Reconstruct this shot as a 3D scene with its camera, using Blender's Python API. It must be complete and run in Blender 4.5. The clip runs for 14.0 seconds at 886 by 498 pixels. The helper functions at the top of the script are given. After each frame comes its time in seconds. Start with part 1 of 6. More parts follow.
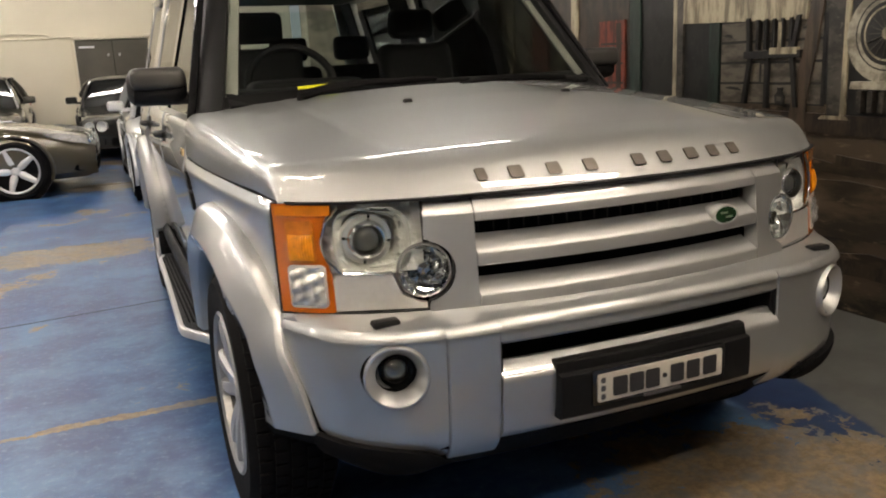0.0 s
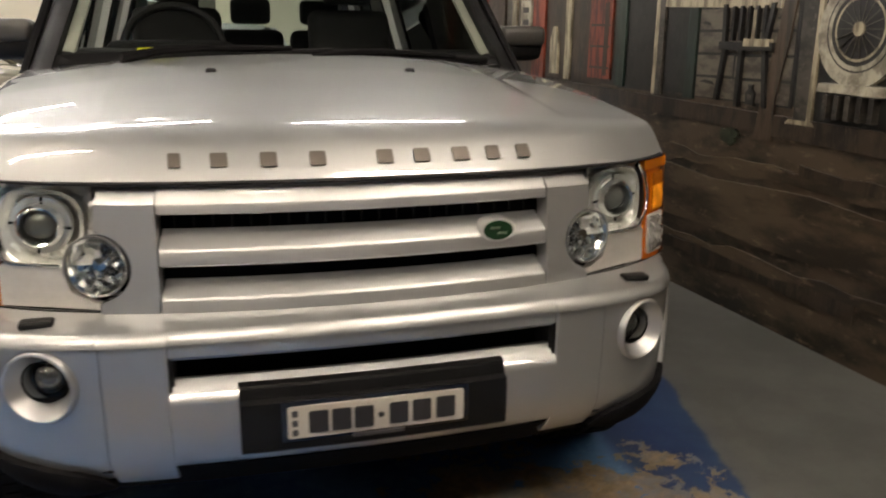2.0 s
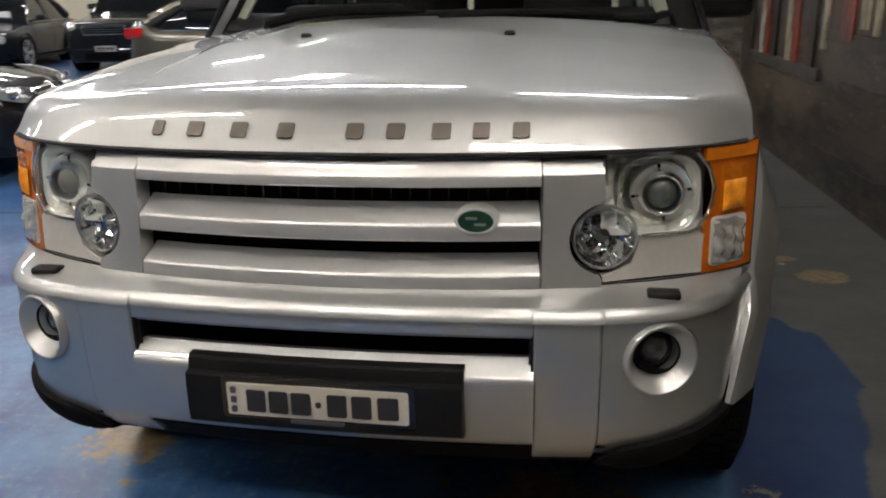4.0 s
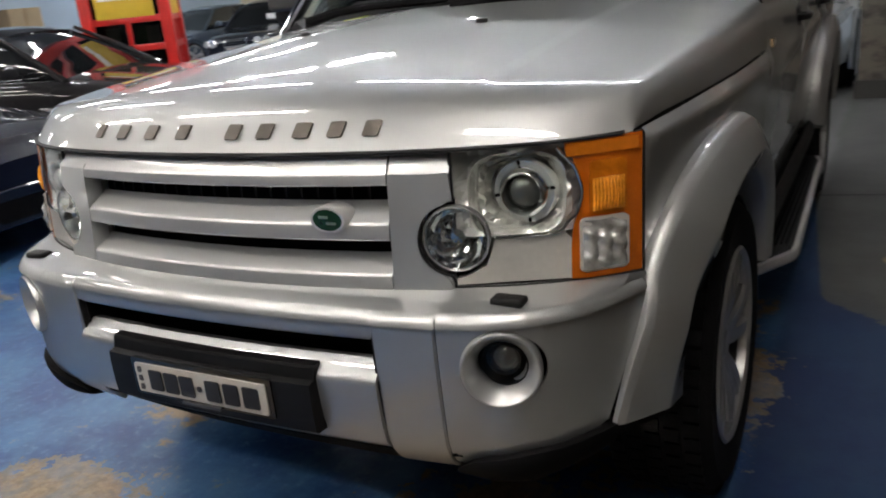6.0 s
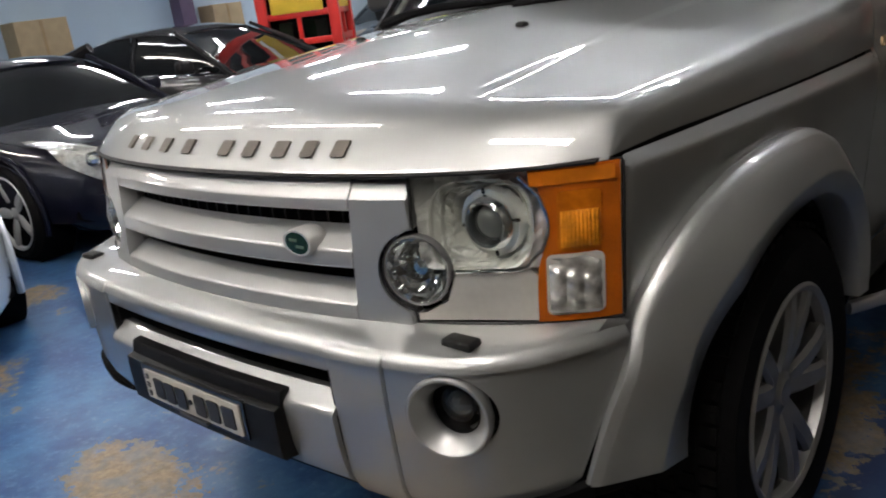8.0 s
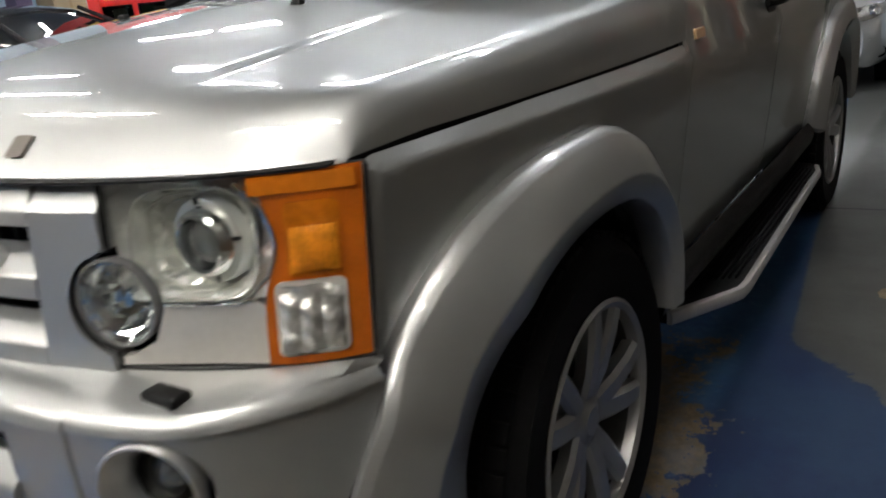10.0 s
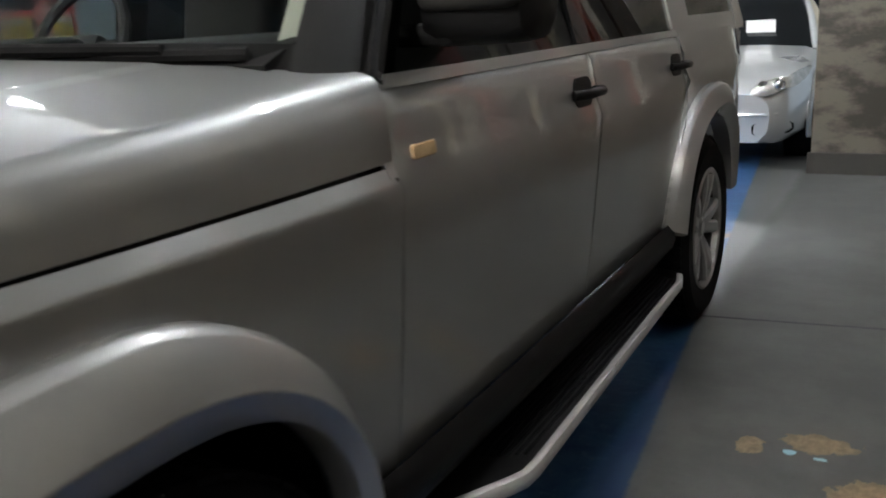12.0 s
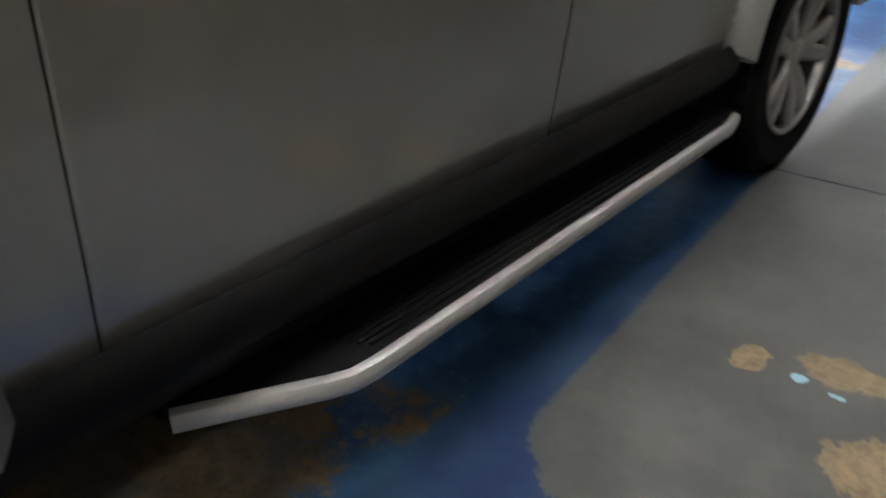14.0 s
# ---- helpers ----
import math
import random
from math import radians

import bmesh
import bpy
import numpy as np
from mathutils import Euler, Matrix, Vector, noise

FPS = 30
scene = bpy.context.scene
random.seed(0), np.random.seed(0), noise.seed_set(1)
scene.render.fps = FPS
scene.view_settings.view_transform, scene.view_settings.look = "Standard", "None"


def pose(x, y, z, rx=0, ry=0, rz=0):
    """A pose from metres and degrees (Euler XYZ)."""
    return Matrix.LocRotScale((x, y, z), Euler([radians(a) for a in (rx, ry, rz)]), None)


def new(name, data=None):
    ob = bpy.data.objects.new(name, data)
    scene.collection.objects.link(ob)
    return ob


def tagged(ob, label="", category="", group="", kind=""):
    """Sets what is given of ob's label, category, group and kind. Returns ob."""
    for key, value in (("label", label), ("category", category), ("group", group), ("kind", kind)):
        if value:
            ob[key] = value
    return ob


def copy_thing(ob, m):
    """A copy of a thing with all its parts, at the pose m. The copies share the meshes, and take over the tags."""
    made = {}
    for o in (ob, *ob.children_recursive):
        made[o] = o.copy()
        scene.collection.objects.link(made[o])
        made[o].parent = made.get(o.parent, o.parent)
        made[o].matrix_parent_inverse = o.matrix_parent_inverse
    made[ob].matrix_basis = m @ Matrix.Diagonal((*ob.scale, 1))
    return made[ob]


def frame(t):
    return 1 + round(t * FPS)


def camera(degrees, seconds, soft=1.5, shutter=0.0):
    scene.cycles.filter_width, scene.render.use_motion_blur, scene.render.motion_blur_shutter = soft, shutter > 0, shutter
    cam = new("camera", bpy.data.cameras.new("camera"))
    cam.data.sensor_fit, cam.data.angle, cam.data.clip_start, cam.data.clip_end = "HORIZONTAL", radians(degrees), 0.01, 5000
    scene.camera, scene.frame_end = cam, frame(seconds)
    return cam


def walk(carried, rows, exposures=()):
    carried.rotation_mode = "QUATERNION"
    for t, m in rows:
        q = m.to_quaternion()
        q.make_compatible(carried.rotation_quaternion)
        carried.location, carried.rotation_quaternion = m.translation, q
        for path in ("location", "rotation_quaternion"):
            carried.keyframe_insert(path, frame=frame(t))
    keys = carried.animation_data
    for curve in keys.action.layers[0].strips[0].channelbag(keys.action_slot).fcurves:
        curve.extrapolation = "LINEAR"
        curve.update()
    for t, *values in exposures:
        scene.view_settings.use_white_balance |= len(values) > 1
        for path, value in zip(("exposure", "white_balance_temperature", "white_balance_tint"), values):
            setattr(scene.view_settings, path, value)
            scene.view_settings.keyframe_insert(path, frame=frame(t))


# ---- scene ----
cam = camera(57.15, 14.0, soft=1.9, shutter=0.6)
PATH = [
    (0, -1.216, -1.595, 1.366, 76.79, 2.61, -23.29),
    (0.5, -1.043, -1.590, 1.378, 76.28, 2.61, -20.28),
    (1, -0.820, -1.605, 1.360, 75.71, 2.48, -16.07),
    (1.5, -0.563, -1.575, 1.342, 74.60, 1.26, -16.26),
    (2, -0.321, -1.591, 1.353, 75.06, -0.70, -16.29),
    (2.2, -0.239, -1.570, 1.359, 75.74, -1.01, -13.75),
    (4.3, 0.625, -1.390, 1.354, 72.04, 2.44, 12.68),
    (4.5, 0.707, -1.352, 1.348, 72.07, 3.34, 14.49),
    (5, 0.940, -1.310, 1.336, 72.24, 4.92, 19.10),
    (5.5, 1.132, -1.284, 1.338, 71.99, 4.90, 22.78),
    (6, 1.250, -1.155, 1.339, 72.01, 5.76, 27.92),
    (6.5, 1.340, -1.034, 1.337, 72.59, 6.04, 33.73),
    (7, 1.451, -0.908, 1.336, 72.89, 7.22, 40.50),
    (7.2, 1.477, -0.877, 1.339, 73.01, 7.59, 42.60),
    (9.5, 1.528, -0.643, 1.296, 71.10, 6.16, 34.44),
    (10, 1.510, -0.479, 1.265, 71.36, 5.45, 32.62),
    (10.5, 1.645, -0.260, 1.305, 71.35, 5.33, 36.25),
    (11, 1.659, -0.081, 1.292, 72.63, 4.84, 34.57),
    (11.5, 1.605, 0.138, 1.297, 73.59, 4.80, 28.57),
    (12, 1.660, 0.362, 1.281, 74.48, 3.66, 29.73),
    (12.5, 1.761, 0.589, 1.274, 70.30, 1.69, 37.77),
    (12.8, 1.750, 0.704, 1.230, 65.69, 2.19, 38.56),
    (13, 1.742, 0.785, 1.208, 64.78, 1.90, 38.30),
    (13.3, 1.800, 0.901, 1.226, 63.72, 2.06, 38.64),
    (13.5, 1.775, 0.955, 1.187, 62.54, 1.33, 37.28),
    (13.7, 1.781, 1.009, 1.177, 60.81, 1.48, 37.71),
    (14, 1.763, 1.132, 1.142, 59.85, 0.09, 41.79),
]
EXPOSURES = [(0.0, 0.02, 7650, 14), (2.2, 0.13, 7500, 14), (4.3, -0.08, 6650, 12), (7.2, 0.0, 6450, 12), (9.5, 0.2, 6450, 10), (11.0, 0.66, 6400, 8), (12.5, 1.08, 6350, 9), (13.3, 1.35, 6400, 8), (14.0, 1.5, 6450, 8)]
walk(cam, [(t, pose(*r)) for t, *r in PATH], EXPOSURES)

# ---- world: indoors, only a faint sky outside the closed hall ----
world = bpy.data.worlds.new("world")
scene.world = world
world.use_nodes = True
world.node_tree.nodes["Background"].inputs[0].default_value = (0.6, 0.7, 0.8, 1)
world.node_tree.nodes["Background"].inputs[1].default_value = 0.3
TUBE_POWER = 70.0

# ---- materials ----
def mat(name, col, rough=0.5, metal=0.0, coat=0.0, coat_rough=0.03, var=0.12, scale=6.0, fine=90.0, bump=0.0, trans=0.0, ior=1.45, spec=0.5, rvar=0.15, emit=0.0):
    """A procedural surface with variation at two scales, in metres."""
    m = bpy.data.materials.new(name)
    m.use_nodes = True
    nt = m.node_tree
    b = nt.nodes["Principled BSDF"]
    tc = nt.nodes.new("ShaderNodeTexCoord")
    n1 = nt.nodes.new("ShaderNodeTexNoise")
    n1.inputs["Scale"].default_value, n1.inputs["Detail"].default_value = scale, 6
    n2 = nt.nodes.new("ShaderNodeTexNoise")
    n2.inputs["Scale"].default_value, n2.inputs["Detail"].default_value = fine, 3
    add = nt.nodes.new("ShaderNodeMath")
    add.operation = "ADD"
    half = nt.nodes.new("ShaderNodeMath")
    half.operation = "MULTIPLY"
    half.inputs[1].default_value = 0.4
    for n in (n1, n2):
        nt.links.new(tc.outputs["Object"], n.inputs["Vector"])
    nt.links.new(n2.outputs["Fac"], half.inputs[0])
    nt.links.new(n1.outputs["Fac"], add.inputs[0])
    nt.links.new(half.outputs[0], add.inputs[1])
    ramp = nt.nodes.new("ShaderNodeValToRGB")
    ramp.color_ramp.elements[0].position, ramp.color_ramp.elements[1].position = 0.4, 1.0
    ramp.color_ramp.elements[0].color = (*[c * (1 - var) for c in col], 1)
    ramp.color_ramp.elements[1].color = (*[min(1, c * (1 + var)) for c in col], 1)
    nt.links.new(add.outputs[0], ramp.inputs[0])
    nt.links.new(ramp.outputs[0], b.inputs["Base Color"])
    rr = nt.nodes.new("ShaderNodeMapRange")
    rr.inputs["To Min"].default_value, rr.inputs["To Max"].default_value = rough * (1 - rvar), min(1, rough * (1 + rvar))
    nt.links.new(n1.outputs["Fac"], rr.inputs["Value"])
    nt.links.new(rr.outputs[0], b.inputs["Roughness"])
    b.inputs["Metallic"].default_value = metal
    b.inputs["Coat Weight"].default_value, b.inputs["Coat Roughness"].default_value = coat, coat_rough
    b.inputs["Transmission Weight"].default_value, b.inputs["IOR"].default_value = trans, ior
    b.inputs["Specular IOR Level"].default_value = spec
    if emit:
        b.inputs["Emission Color"].default_value = (*col, 1)
        b.inputs["Emission Strength"].default_value = emit
    if bump:
        bp = nt.nodes.new("ShaderNodeBump")
        bp.inputs["Strength"].default_value, bp.inputs["Distance"].default_value = bump, 0.004
        nt.links.new(n2.outputs["Fac"], bp.inputs["Height"])
        nt.links.new(bp.outputs[0], b.inputs["Normal"])
    return m


def mix_rgb(nt, fac, a, b):
    n = nt.nodes.new("ShaderNodeMix")
    n.data_type = "RGBA"
    for sock, v in ((n.inputs[0], fac), (n.inputs[6], a), (n.inputs[7], b)):
        if isinstance(v, (tuple, float, int)):
            sock.default_value = (*v, 1) if isinstance(v, tuple) else v
        else:
            nt.links.new(v, sock)
    return n.outputs[2]


def math_node(nt, op, a, b=0.0, clamp=False):
    n = nt.nodes.new("ShaderNodeMath")
    n.operation, n.use_clamp = op, clamp
    for sock, v in ((n.inputs[0], a), (n.inputs[1], b)):
        if isinstance(v, (float, int)):
            sock.default_value = v
        else:
            nt.links.new(v, sock)
    return n.outputs[0]


def noise_node(nt, vec, scale, detail=6, rough=0.6):
    n = nt.nodes.new("ShaderNodeTexNoise")
    n.inputs["Scale"].default_value, n.inputs["Detail"].default_value, n.inputs["Roughness"].default_value = scale, detail, rough
    nt.links.new(vec, n.inputs["Vector"])
    return n.outputs["Fac"]


def step_node(nt, v, lo, hi):
    n = nt.nodes.new("ShaderNodeMapRange")
    n.interpolation_type = "SMOOTHSTEP"
    n.inputs["From Min"].default_value, n.inputs["From Max"].default_value = lo, hi
    nt.links.new(v, n.inputs["Value"])
    return n.outputs[0]


def floor_material():
    """Concrete painted blue, worn through to tan, with a grey walkway along the mural wall."""
    m = bpy.data.materials.new("painted_concrete")
    m.use_nodes = True
    nt = m.node_tree
    b = nt.nodes["Principled BSDF"]
    pos = nt.nodes.new("ShaderNodeTexCoord").outputs["Object"]
    sep = nt.nodes.new("ShaderNodeSeparateXYZ")
    nt.links.new(pos, sep.inputs[0])
    x, y = sep.outputs[0], sep.outputs[1]
    big, mid, fine = noise_node(nt, pos, 0.55, 4), noise_node(nt, pos, 2.6, 7, 0.65), noise_node(nt, pos, 26, 5, 0.7)
    wob = math_node(nt, "MULTIPLY", math_node(nt, "SUBTRACT", mid, 0.5), 0.22)
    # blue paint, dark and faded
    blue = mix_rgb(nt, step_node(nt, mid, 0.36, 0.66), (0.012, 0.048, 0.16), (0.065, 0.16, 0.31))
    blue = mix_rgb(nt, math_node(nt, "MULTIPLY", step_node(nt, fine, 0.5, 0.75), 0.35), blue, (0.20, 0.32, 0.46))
    # darker blue east of the car: shade on that strip put into the colour
    strip_shade_blue = mix_rgb(nt, step_node(nt, mid, 0.36, 0.66), (0.0055, 0.020, 0.078), (0.019, 0.046, 0.108))
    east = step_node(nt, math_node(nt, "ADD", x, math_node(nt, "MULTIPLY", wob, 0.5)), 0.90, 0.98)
    blue = mix_rgb(nt, east, blue, strip_shade_blue)
    # bare concrete where the paint has worn off
    worn = math_node(nt, "ADD", math_node(nt, "MULTIPLY", big, 0.75), math_node(nt, "MULTIPLY", mid, 0.5))
    worn = math_node(nt, "ADD", worn, math_node(nt, "MULTIPLY", fine, 0.14))
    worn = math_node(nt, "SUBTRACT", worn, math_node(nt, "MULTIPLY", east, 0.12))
    kept = math_node(nt, "ADD", math_node(nt, "POWER", math_node(nt, "DIVIDE", math_node(nt, "ADD", x, 1.75), 0.75), 2.0), math_node(nt, "POWER", math_node(nt, "DIVIDE", math_node(nt, "SUBTRACT", y, 1.1), 0.9), 2.0))
    worn = math_node(nt, "SUBTRACT", worn, math_node(nt, "MULTIPLY", math_node(nt, "SUBTRACT", 1.0, step_node(nt, kept, 0.7, 1.2)), 0.2))
    tan = mix_rgb(nt, step_node(nt, fine, 0.35, 0.65), (0.16, 0.116, 0.068), (0.275, 0.205, 0.118))
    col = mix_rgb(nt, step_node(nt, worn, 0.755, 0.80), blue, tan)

    ragged = noise_node(nt, pos, 6.5, 6, 0.7)

    def patch(px, py, rx, ry):
        dx = math_node(nt, "DIVIDE", math_node(nt, "ADD", math_node(nt, "SUBTRACT", x, px), wob), rx)
        dy = math_node(nt, "DIVIDE", math_node(nt, "ADD", math_node(nt, "SUBTRACT", y, py), wob), ry)
        d = math_node(nt, "ADD", math_node(nt, "MULTIPLY", dx, dx), math_node(nt, "MULTIPLY", dy, dy))
        d = math_node(nt, "ADD", d, math_node(nt, "MULTIPLY", math_node(nt, "SUBTRACT", fine, 0.5), 1.1))
        d = math_node(nt, "ADD", d, math_node(nt, "MULTIPLY", math_node(nt, "SUBTRACT", mid, 0.5), 2.2))
        d = math_node(nt, "ADD", d, math_node(nt, "MULTIPLY", math_node(nt, "SUBTRACT", ragged, 0.5), 3.2))
        return math_node(nt, "SUBTRACT", 1.0, step_node(nt, d, 0.9, 1.08))

    # grey walkway
    line = math_node(nt, "ADD", x, math_node(nt, "MULTIPLY", y, 0.095))
    line = math_node(nt, "ADD", line, math_node(nt, "MULTIPLY", math_node(nt, "SUBTRACT", fine, 0.5), 0.03))
    bend = math_node(nt, "SUBTRACT", 1.0, step_node(nt, math_node(nt, "ADD", y, math_node(nt, "MULTIPLY", wob, 2.0)), 1.75, 2.2))
    walkway = step_node(nt, math_node(nt, "SUBTRACT", line, math_node(nt, "MULTIPLY", bend, 0.36)), 1.25, 1.27)
    near = step_node(nt, math_node(nt, "ADD", math_node(nt, "SUBTRACT", x, math_node(nt, "MULTIPLY", y, 0.25)), math_node(nt, "MULTIPLY", wob, 0.6)), 1.13, 1.16)
    walkway = math_node(nt, "MAXIMUM", walkway, math_node(nt, "MULTIPLY", near, math_node(nt, "LESS_THAN", y, 1.33)))
    grey = mix_rgb(nt, step_node(nt, mid, 0.3, 0.7), (0.060, 0.062, 0.058), (0.100, 0.101, 0.096))
    col = mix_rgb(nt, walkway, col, grey)
    # worn patches with a shape of their own, thin paint left in places
    thin = mix_rgb(nt, math_node(nt, "MULTIPLY", step_node(nt, noise_node(nt, pos, 7.0, 6, 0.7), 0.42, 0.62), 0.55), tan, (0.12, 0.15, 0.19))
    for p in ((0.60, -0.04, 0.62, 0.68), (0.5, 1.4, 0.42, 0.7), (1.30, 2.69, 0.045, 0.05), (1.49, 2.78, 0.10, 0.06), (1.64, 2.50, 0.12, 0.10), (-1.15, 1.77, 0.75, 0.03), (-1.55, 5.3, 0.75, 0.34), (-0.85, 0.10, 0.34, 0.16), (-1.0, 9.3, 0.6, 0.35), (-0.75, -1.1, 0.5, 0.3)):
        col = mix_rgb(nt, patch(*p), col, tan if p[0] > 1.2 else thin)
    for p in ((1.42, 2.705, 0.022, 0.016), (1.50, 2.69, 0.018, 0.012)):
        col = mix_rgb(nt, patch(*p), col, (0.30, 0.52, 0.62))
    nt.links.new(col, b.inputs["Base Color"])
    r = nt.nodes.new("ShaderNodeMapRange")
    r.inputs["To Min"].default_value, r.inputs["To Max"].default_value = 0.24, 0.50
    b.inputs["Specular IOR Level"].default_value = 0.35
    nt.links.new(mid, r.inputs["Value"])
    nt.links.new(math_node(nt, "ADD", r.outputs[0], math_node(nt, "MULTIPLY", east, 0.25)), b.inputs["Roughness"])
    bp = nt.nodes.new("ShaderNodeBump")
    bp.inputs["Strength"].default_value, bp.inputs["Distance"].default_value = 0.12, 0.003
    nt.links.new(fine, bp.inputs["Height"])
    nt.links.new(bp.outputs[0], b.inputs["Normal"])
    return m


def rock_paint(name, a, b_, c, stretch=(1, 1, 1), scale=3.0):
    """Painted scenery: streaks of three tones."""
    m = bpy.data.materials.new(name)
    m.use_nodes = True
    nt = m.node_tree
    b = nt.nodes["Principled BSDF"]
    tc = nt.nodes.new("ShaderNodeTexCoord")
    mp = nt.nodes.new("ShaderNodeMapping")
    mp.inputs["Scale"].default_value = stretch
    nt.links.new(tc.outputs["Object"], mp.inputs[0])
    n1, n2 = noise_node(nt, mp.outputs[0], scale, 8, 0.65), noise_node(nt, mp.outputs[0], scale * 4.3, 5, 0.7)
    col = mix_rgb(nt, step_node(nt, n1, 0.40, 0.58), a, b_)
    col = mix_rgb(nt, step_node(nt, n2, 0.55, 0.72), col, c)
    nt.links.new(col, b.inputs["Base Color"])
    b.inputs["Roughness"].default_value = 0.38
    return m


def paint(name, col, metal=0.65, rough=0.32, spec=0.5, coat_ior=1.75):
    """Metallic car paint under clear lacquer, with flakes."""
    m = mat(name, col, rough=rough, metal=metal, coat=1.0, coat_rough=0.02, var=0.05, scale=2.0, fine=900, rvar=0.06, spec=spec)
    m.node_tree.nodes["Principled BSDF"].inputs["Coat IOR"].default_value = coat_ior
    return m


SILVER = paint("silver_paint", (0.445, 0.456, 0.455), metal=0.82, rough=0.46, coat_ior=1.95)
SILVER_TRIM = paint("silver_trim_paint", (0.50, 0.508, 0.506), metal=0.82, rough=0.44, coat_ior=1.5)
BLACK_TRIM = mat("black_plastic", (0.007, 0.007, 0.0075), rough=0.5, bump=0.25, fine=400, spec=0.25)
GLOSS_BLACK = mat("gloss_black", (0.010, 0.010, 0.011), rough=0.12, coat=0.6)
# near-black: shade of grille gaps, bumper slot and hollows put into the colour
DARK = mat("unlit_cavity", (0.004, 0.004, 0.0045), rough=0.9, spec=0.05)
SEAM = mat("rubber_seal", (0.012, 0.012, 0.013), rough=0.7, spec=0.3)
RUBBER = mat("tyre_rubber", (0.007, 0.007, 0.0075), rough=0.8, bump=0.4, fine=160, spec=0.12)
ALLOY = mat("alloy", (0.39, 0.385, 0.38), rough=0.34, metal=0.68, var=0.08)
# darker than the rim: shade behind the spokes put into the colour
BARREL = mat("shaded_barrel", (0.075, 0.073, 0.070), rough=0.6, metal=0.4, var=0.2, scale=20)
BRIGHT_ALLOY = mat("bright_alloy", (0.62, 0.62, 0.61), rough=0.36, metal=0.45, var=0.06)
CHROME = mat("chrome", (0.80, 0.81, 0.82), rough=0.06, metal=1.0, var=0.03)
REFLECTOR = mat("lamp_reflector", (0.92, 0.92, 0.89), rough=0.18, metal=0.66, var=0.06, scale=30, bump=0.25, fine=38)
TRAY = mat("lamp_tray", (0.92, 0.91, 0.87), rough=0.22, metal=0.45, var=0.15, scale=30, bump=0.25, fine=42)
LAMP_PANEL = mat("lamp_panel", (0.62, 0.60, 0.56), rough=0.42, metal=0.35, coat=0.7)
AMBER = mat("amber_lens", (0.44, 0.100, 0.005), rough=0.22, coat=0.9, var=0.22, scale=16, fine=240, bump=0.05)
AMBER_CELL = mat("amber_window", (0.46, 0.125, 0.005), rough=0.12, coat=0.8, var=0.35, scale=40)
# lighter than the lens: overhead light on the band put into its colour
AMBER_BAND = mat("amber_top_band", (0.56, 0.155, 0.008), rough=0.2, coat=0.9, var=0.2, scale=20)
AMBER_BRIGHT = mat("amber_bulb_cell", (0.72, 0.25, 0.013), rough=0.25, coat=0.8, var=0.45, scale=34, fine=160)
LENS_WHITE = mat("frosted_reflector", (0.72, 0.70, 0.66), rough=0.12, metal=0.7, var=0.45, scale=45, bump=0.9, fine=70)
GREEN_BADGE = mat("green_enamel", (0.009, 0.034, 0.014), rough=0.2, coat=0.25)
BRONZE = mat("bronze_grey_letters", (0.105, 0.092, 0.078), rough=0.40, metal=0.3)
PLATE = mat("plate_cream", (0.50, 0.47, 0.41), rough=0.35, var=0.05)
PLATE_INK = mat("plate_ink", (0.02, 0.02, 0.022), rough=0.5)
HOLDER = mat("plate_surround", (0.006, 0.006, 0.0065), rough=0.42, bump=0.2, fine=300, spec=0.22)
INTERIOR = mat("interior_black", (0.007, 0.007, 0.0075), rough=0.75, spec=0.2)
LINING = mat("roof_lining", (0.03, 0.029, 0.027), rough=0.9)
COWL_BLACK = mat("matt_black_plastic", (0.006, 0.006, 0.0065), rough=0.8, spec=0.08, bump=0.2, fine=300)
SCREEN_BORDER = mat("screen_border", (0.005, 0.005, 0.0055), rough=0.35, spec=0.2)
YELLOW_CARD = mat("yellow_card", (0.75, 0.75, 0.03), rough=0.6)
WHITE_CARD = mat("white_card", (0.8, 0.8, 0.8), rough=0.6)
RED_LENS = mat("red_lens", (0.45, 0.012, 0.01), rough=0.12, coat=1.0)


def glass(name, tint, rough=0.0):
    m = bpy.data.materials.new(name)
    m.use_nodes = True
    nt = m.node_tree
    nt.nodes.remove(nt.nodes["Principled BSDF"])
    out = nt.nodes["Material Output"]
    tr = nt.nodes.new("ShaderNodeBsdfTransparent")
    tr.inputs[0].default_value = (*tint, 1)
    gl = nt.nodes.new("ShaderNodeBsdfGlossy")
    gl.inputs["Roughness"].default_value = rough
    lw = nt.nodes.new("ShaderNodeLayerWeight")
    fr = nt.nodes.new("ShaderNodeMath")
    fr.operation = "MULTIPLY_ADD"
    fr.inputs[1].default_value, fr.inputs[2].default_value = 0.9, 0.014
    nt.links.new(math_node(nt, "POWER", lw.outputs["Facing"], 4.5), fr.inputs[0])
    mx = nt.nodes.new("ShaderNodeMixShader")
    nt.links.new(fr.outputs[0], mx.inputs[0])
    nt.links.new(tr.outputs[0], mx.inputs[1])
    nt.links.new(gl.outputs[0], mx.inputs[2])
    nt.links.new(mx.outputs[0], out.inputs["Surface"])
    return m


SCREEN_GLASS = glass("windscreen_glass", (0.92, 0.96, 0.94), 0.01)
SIDE_GLASS = glass("tinted_glass", (0.30, 0.31, 0.30), 0.01)
PRIVACY_GLASS = glass("privacy_glass", (0.08, 0.085, 0.085), 0.01)
CLEAR_LENS = glass("clear_lens", (0.93, 0.94, 0.93), 0.01)
FLOOR_PAINT = floor_material()


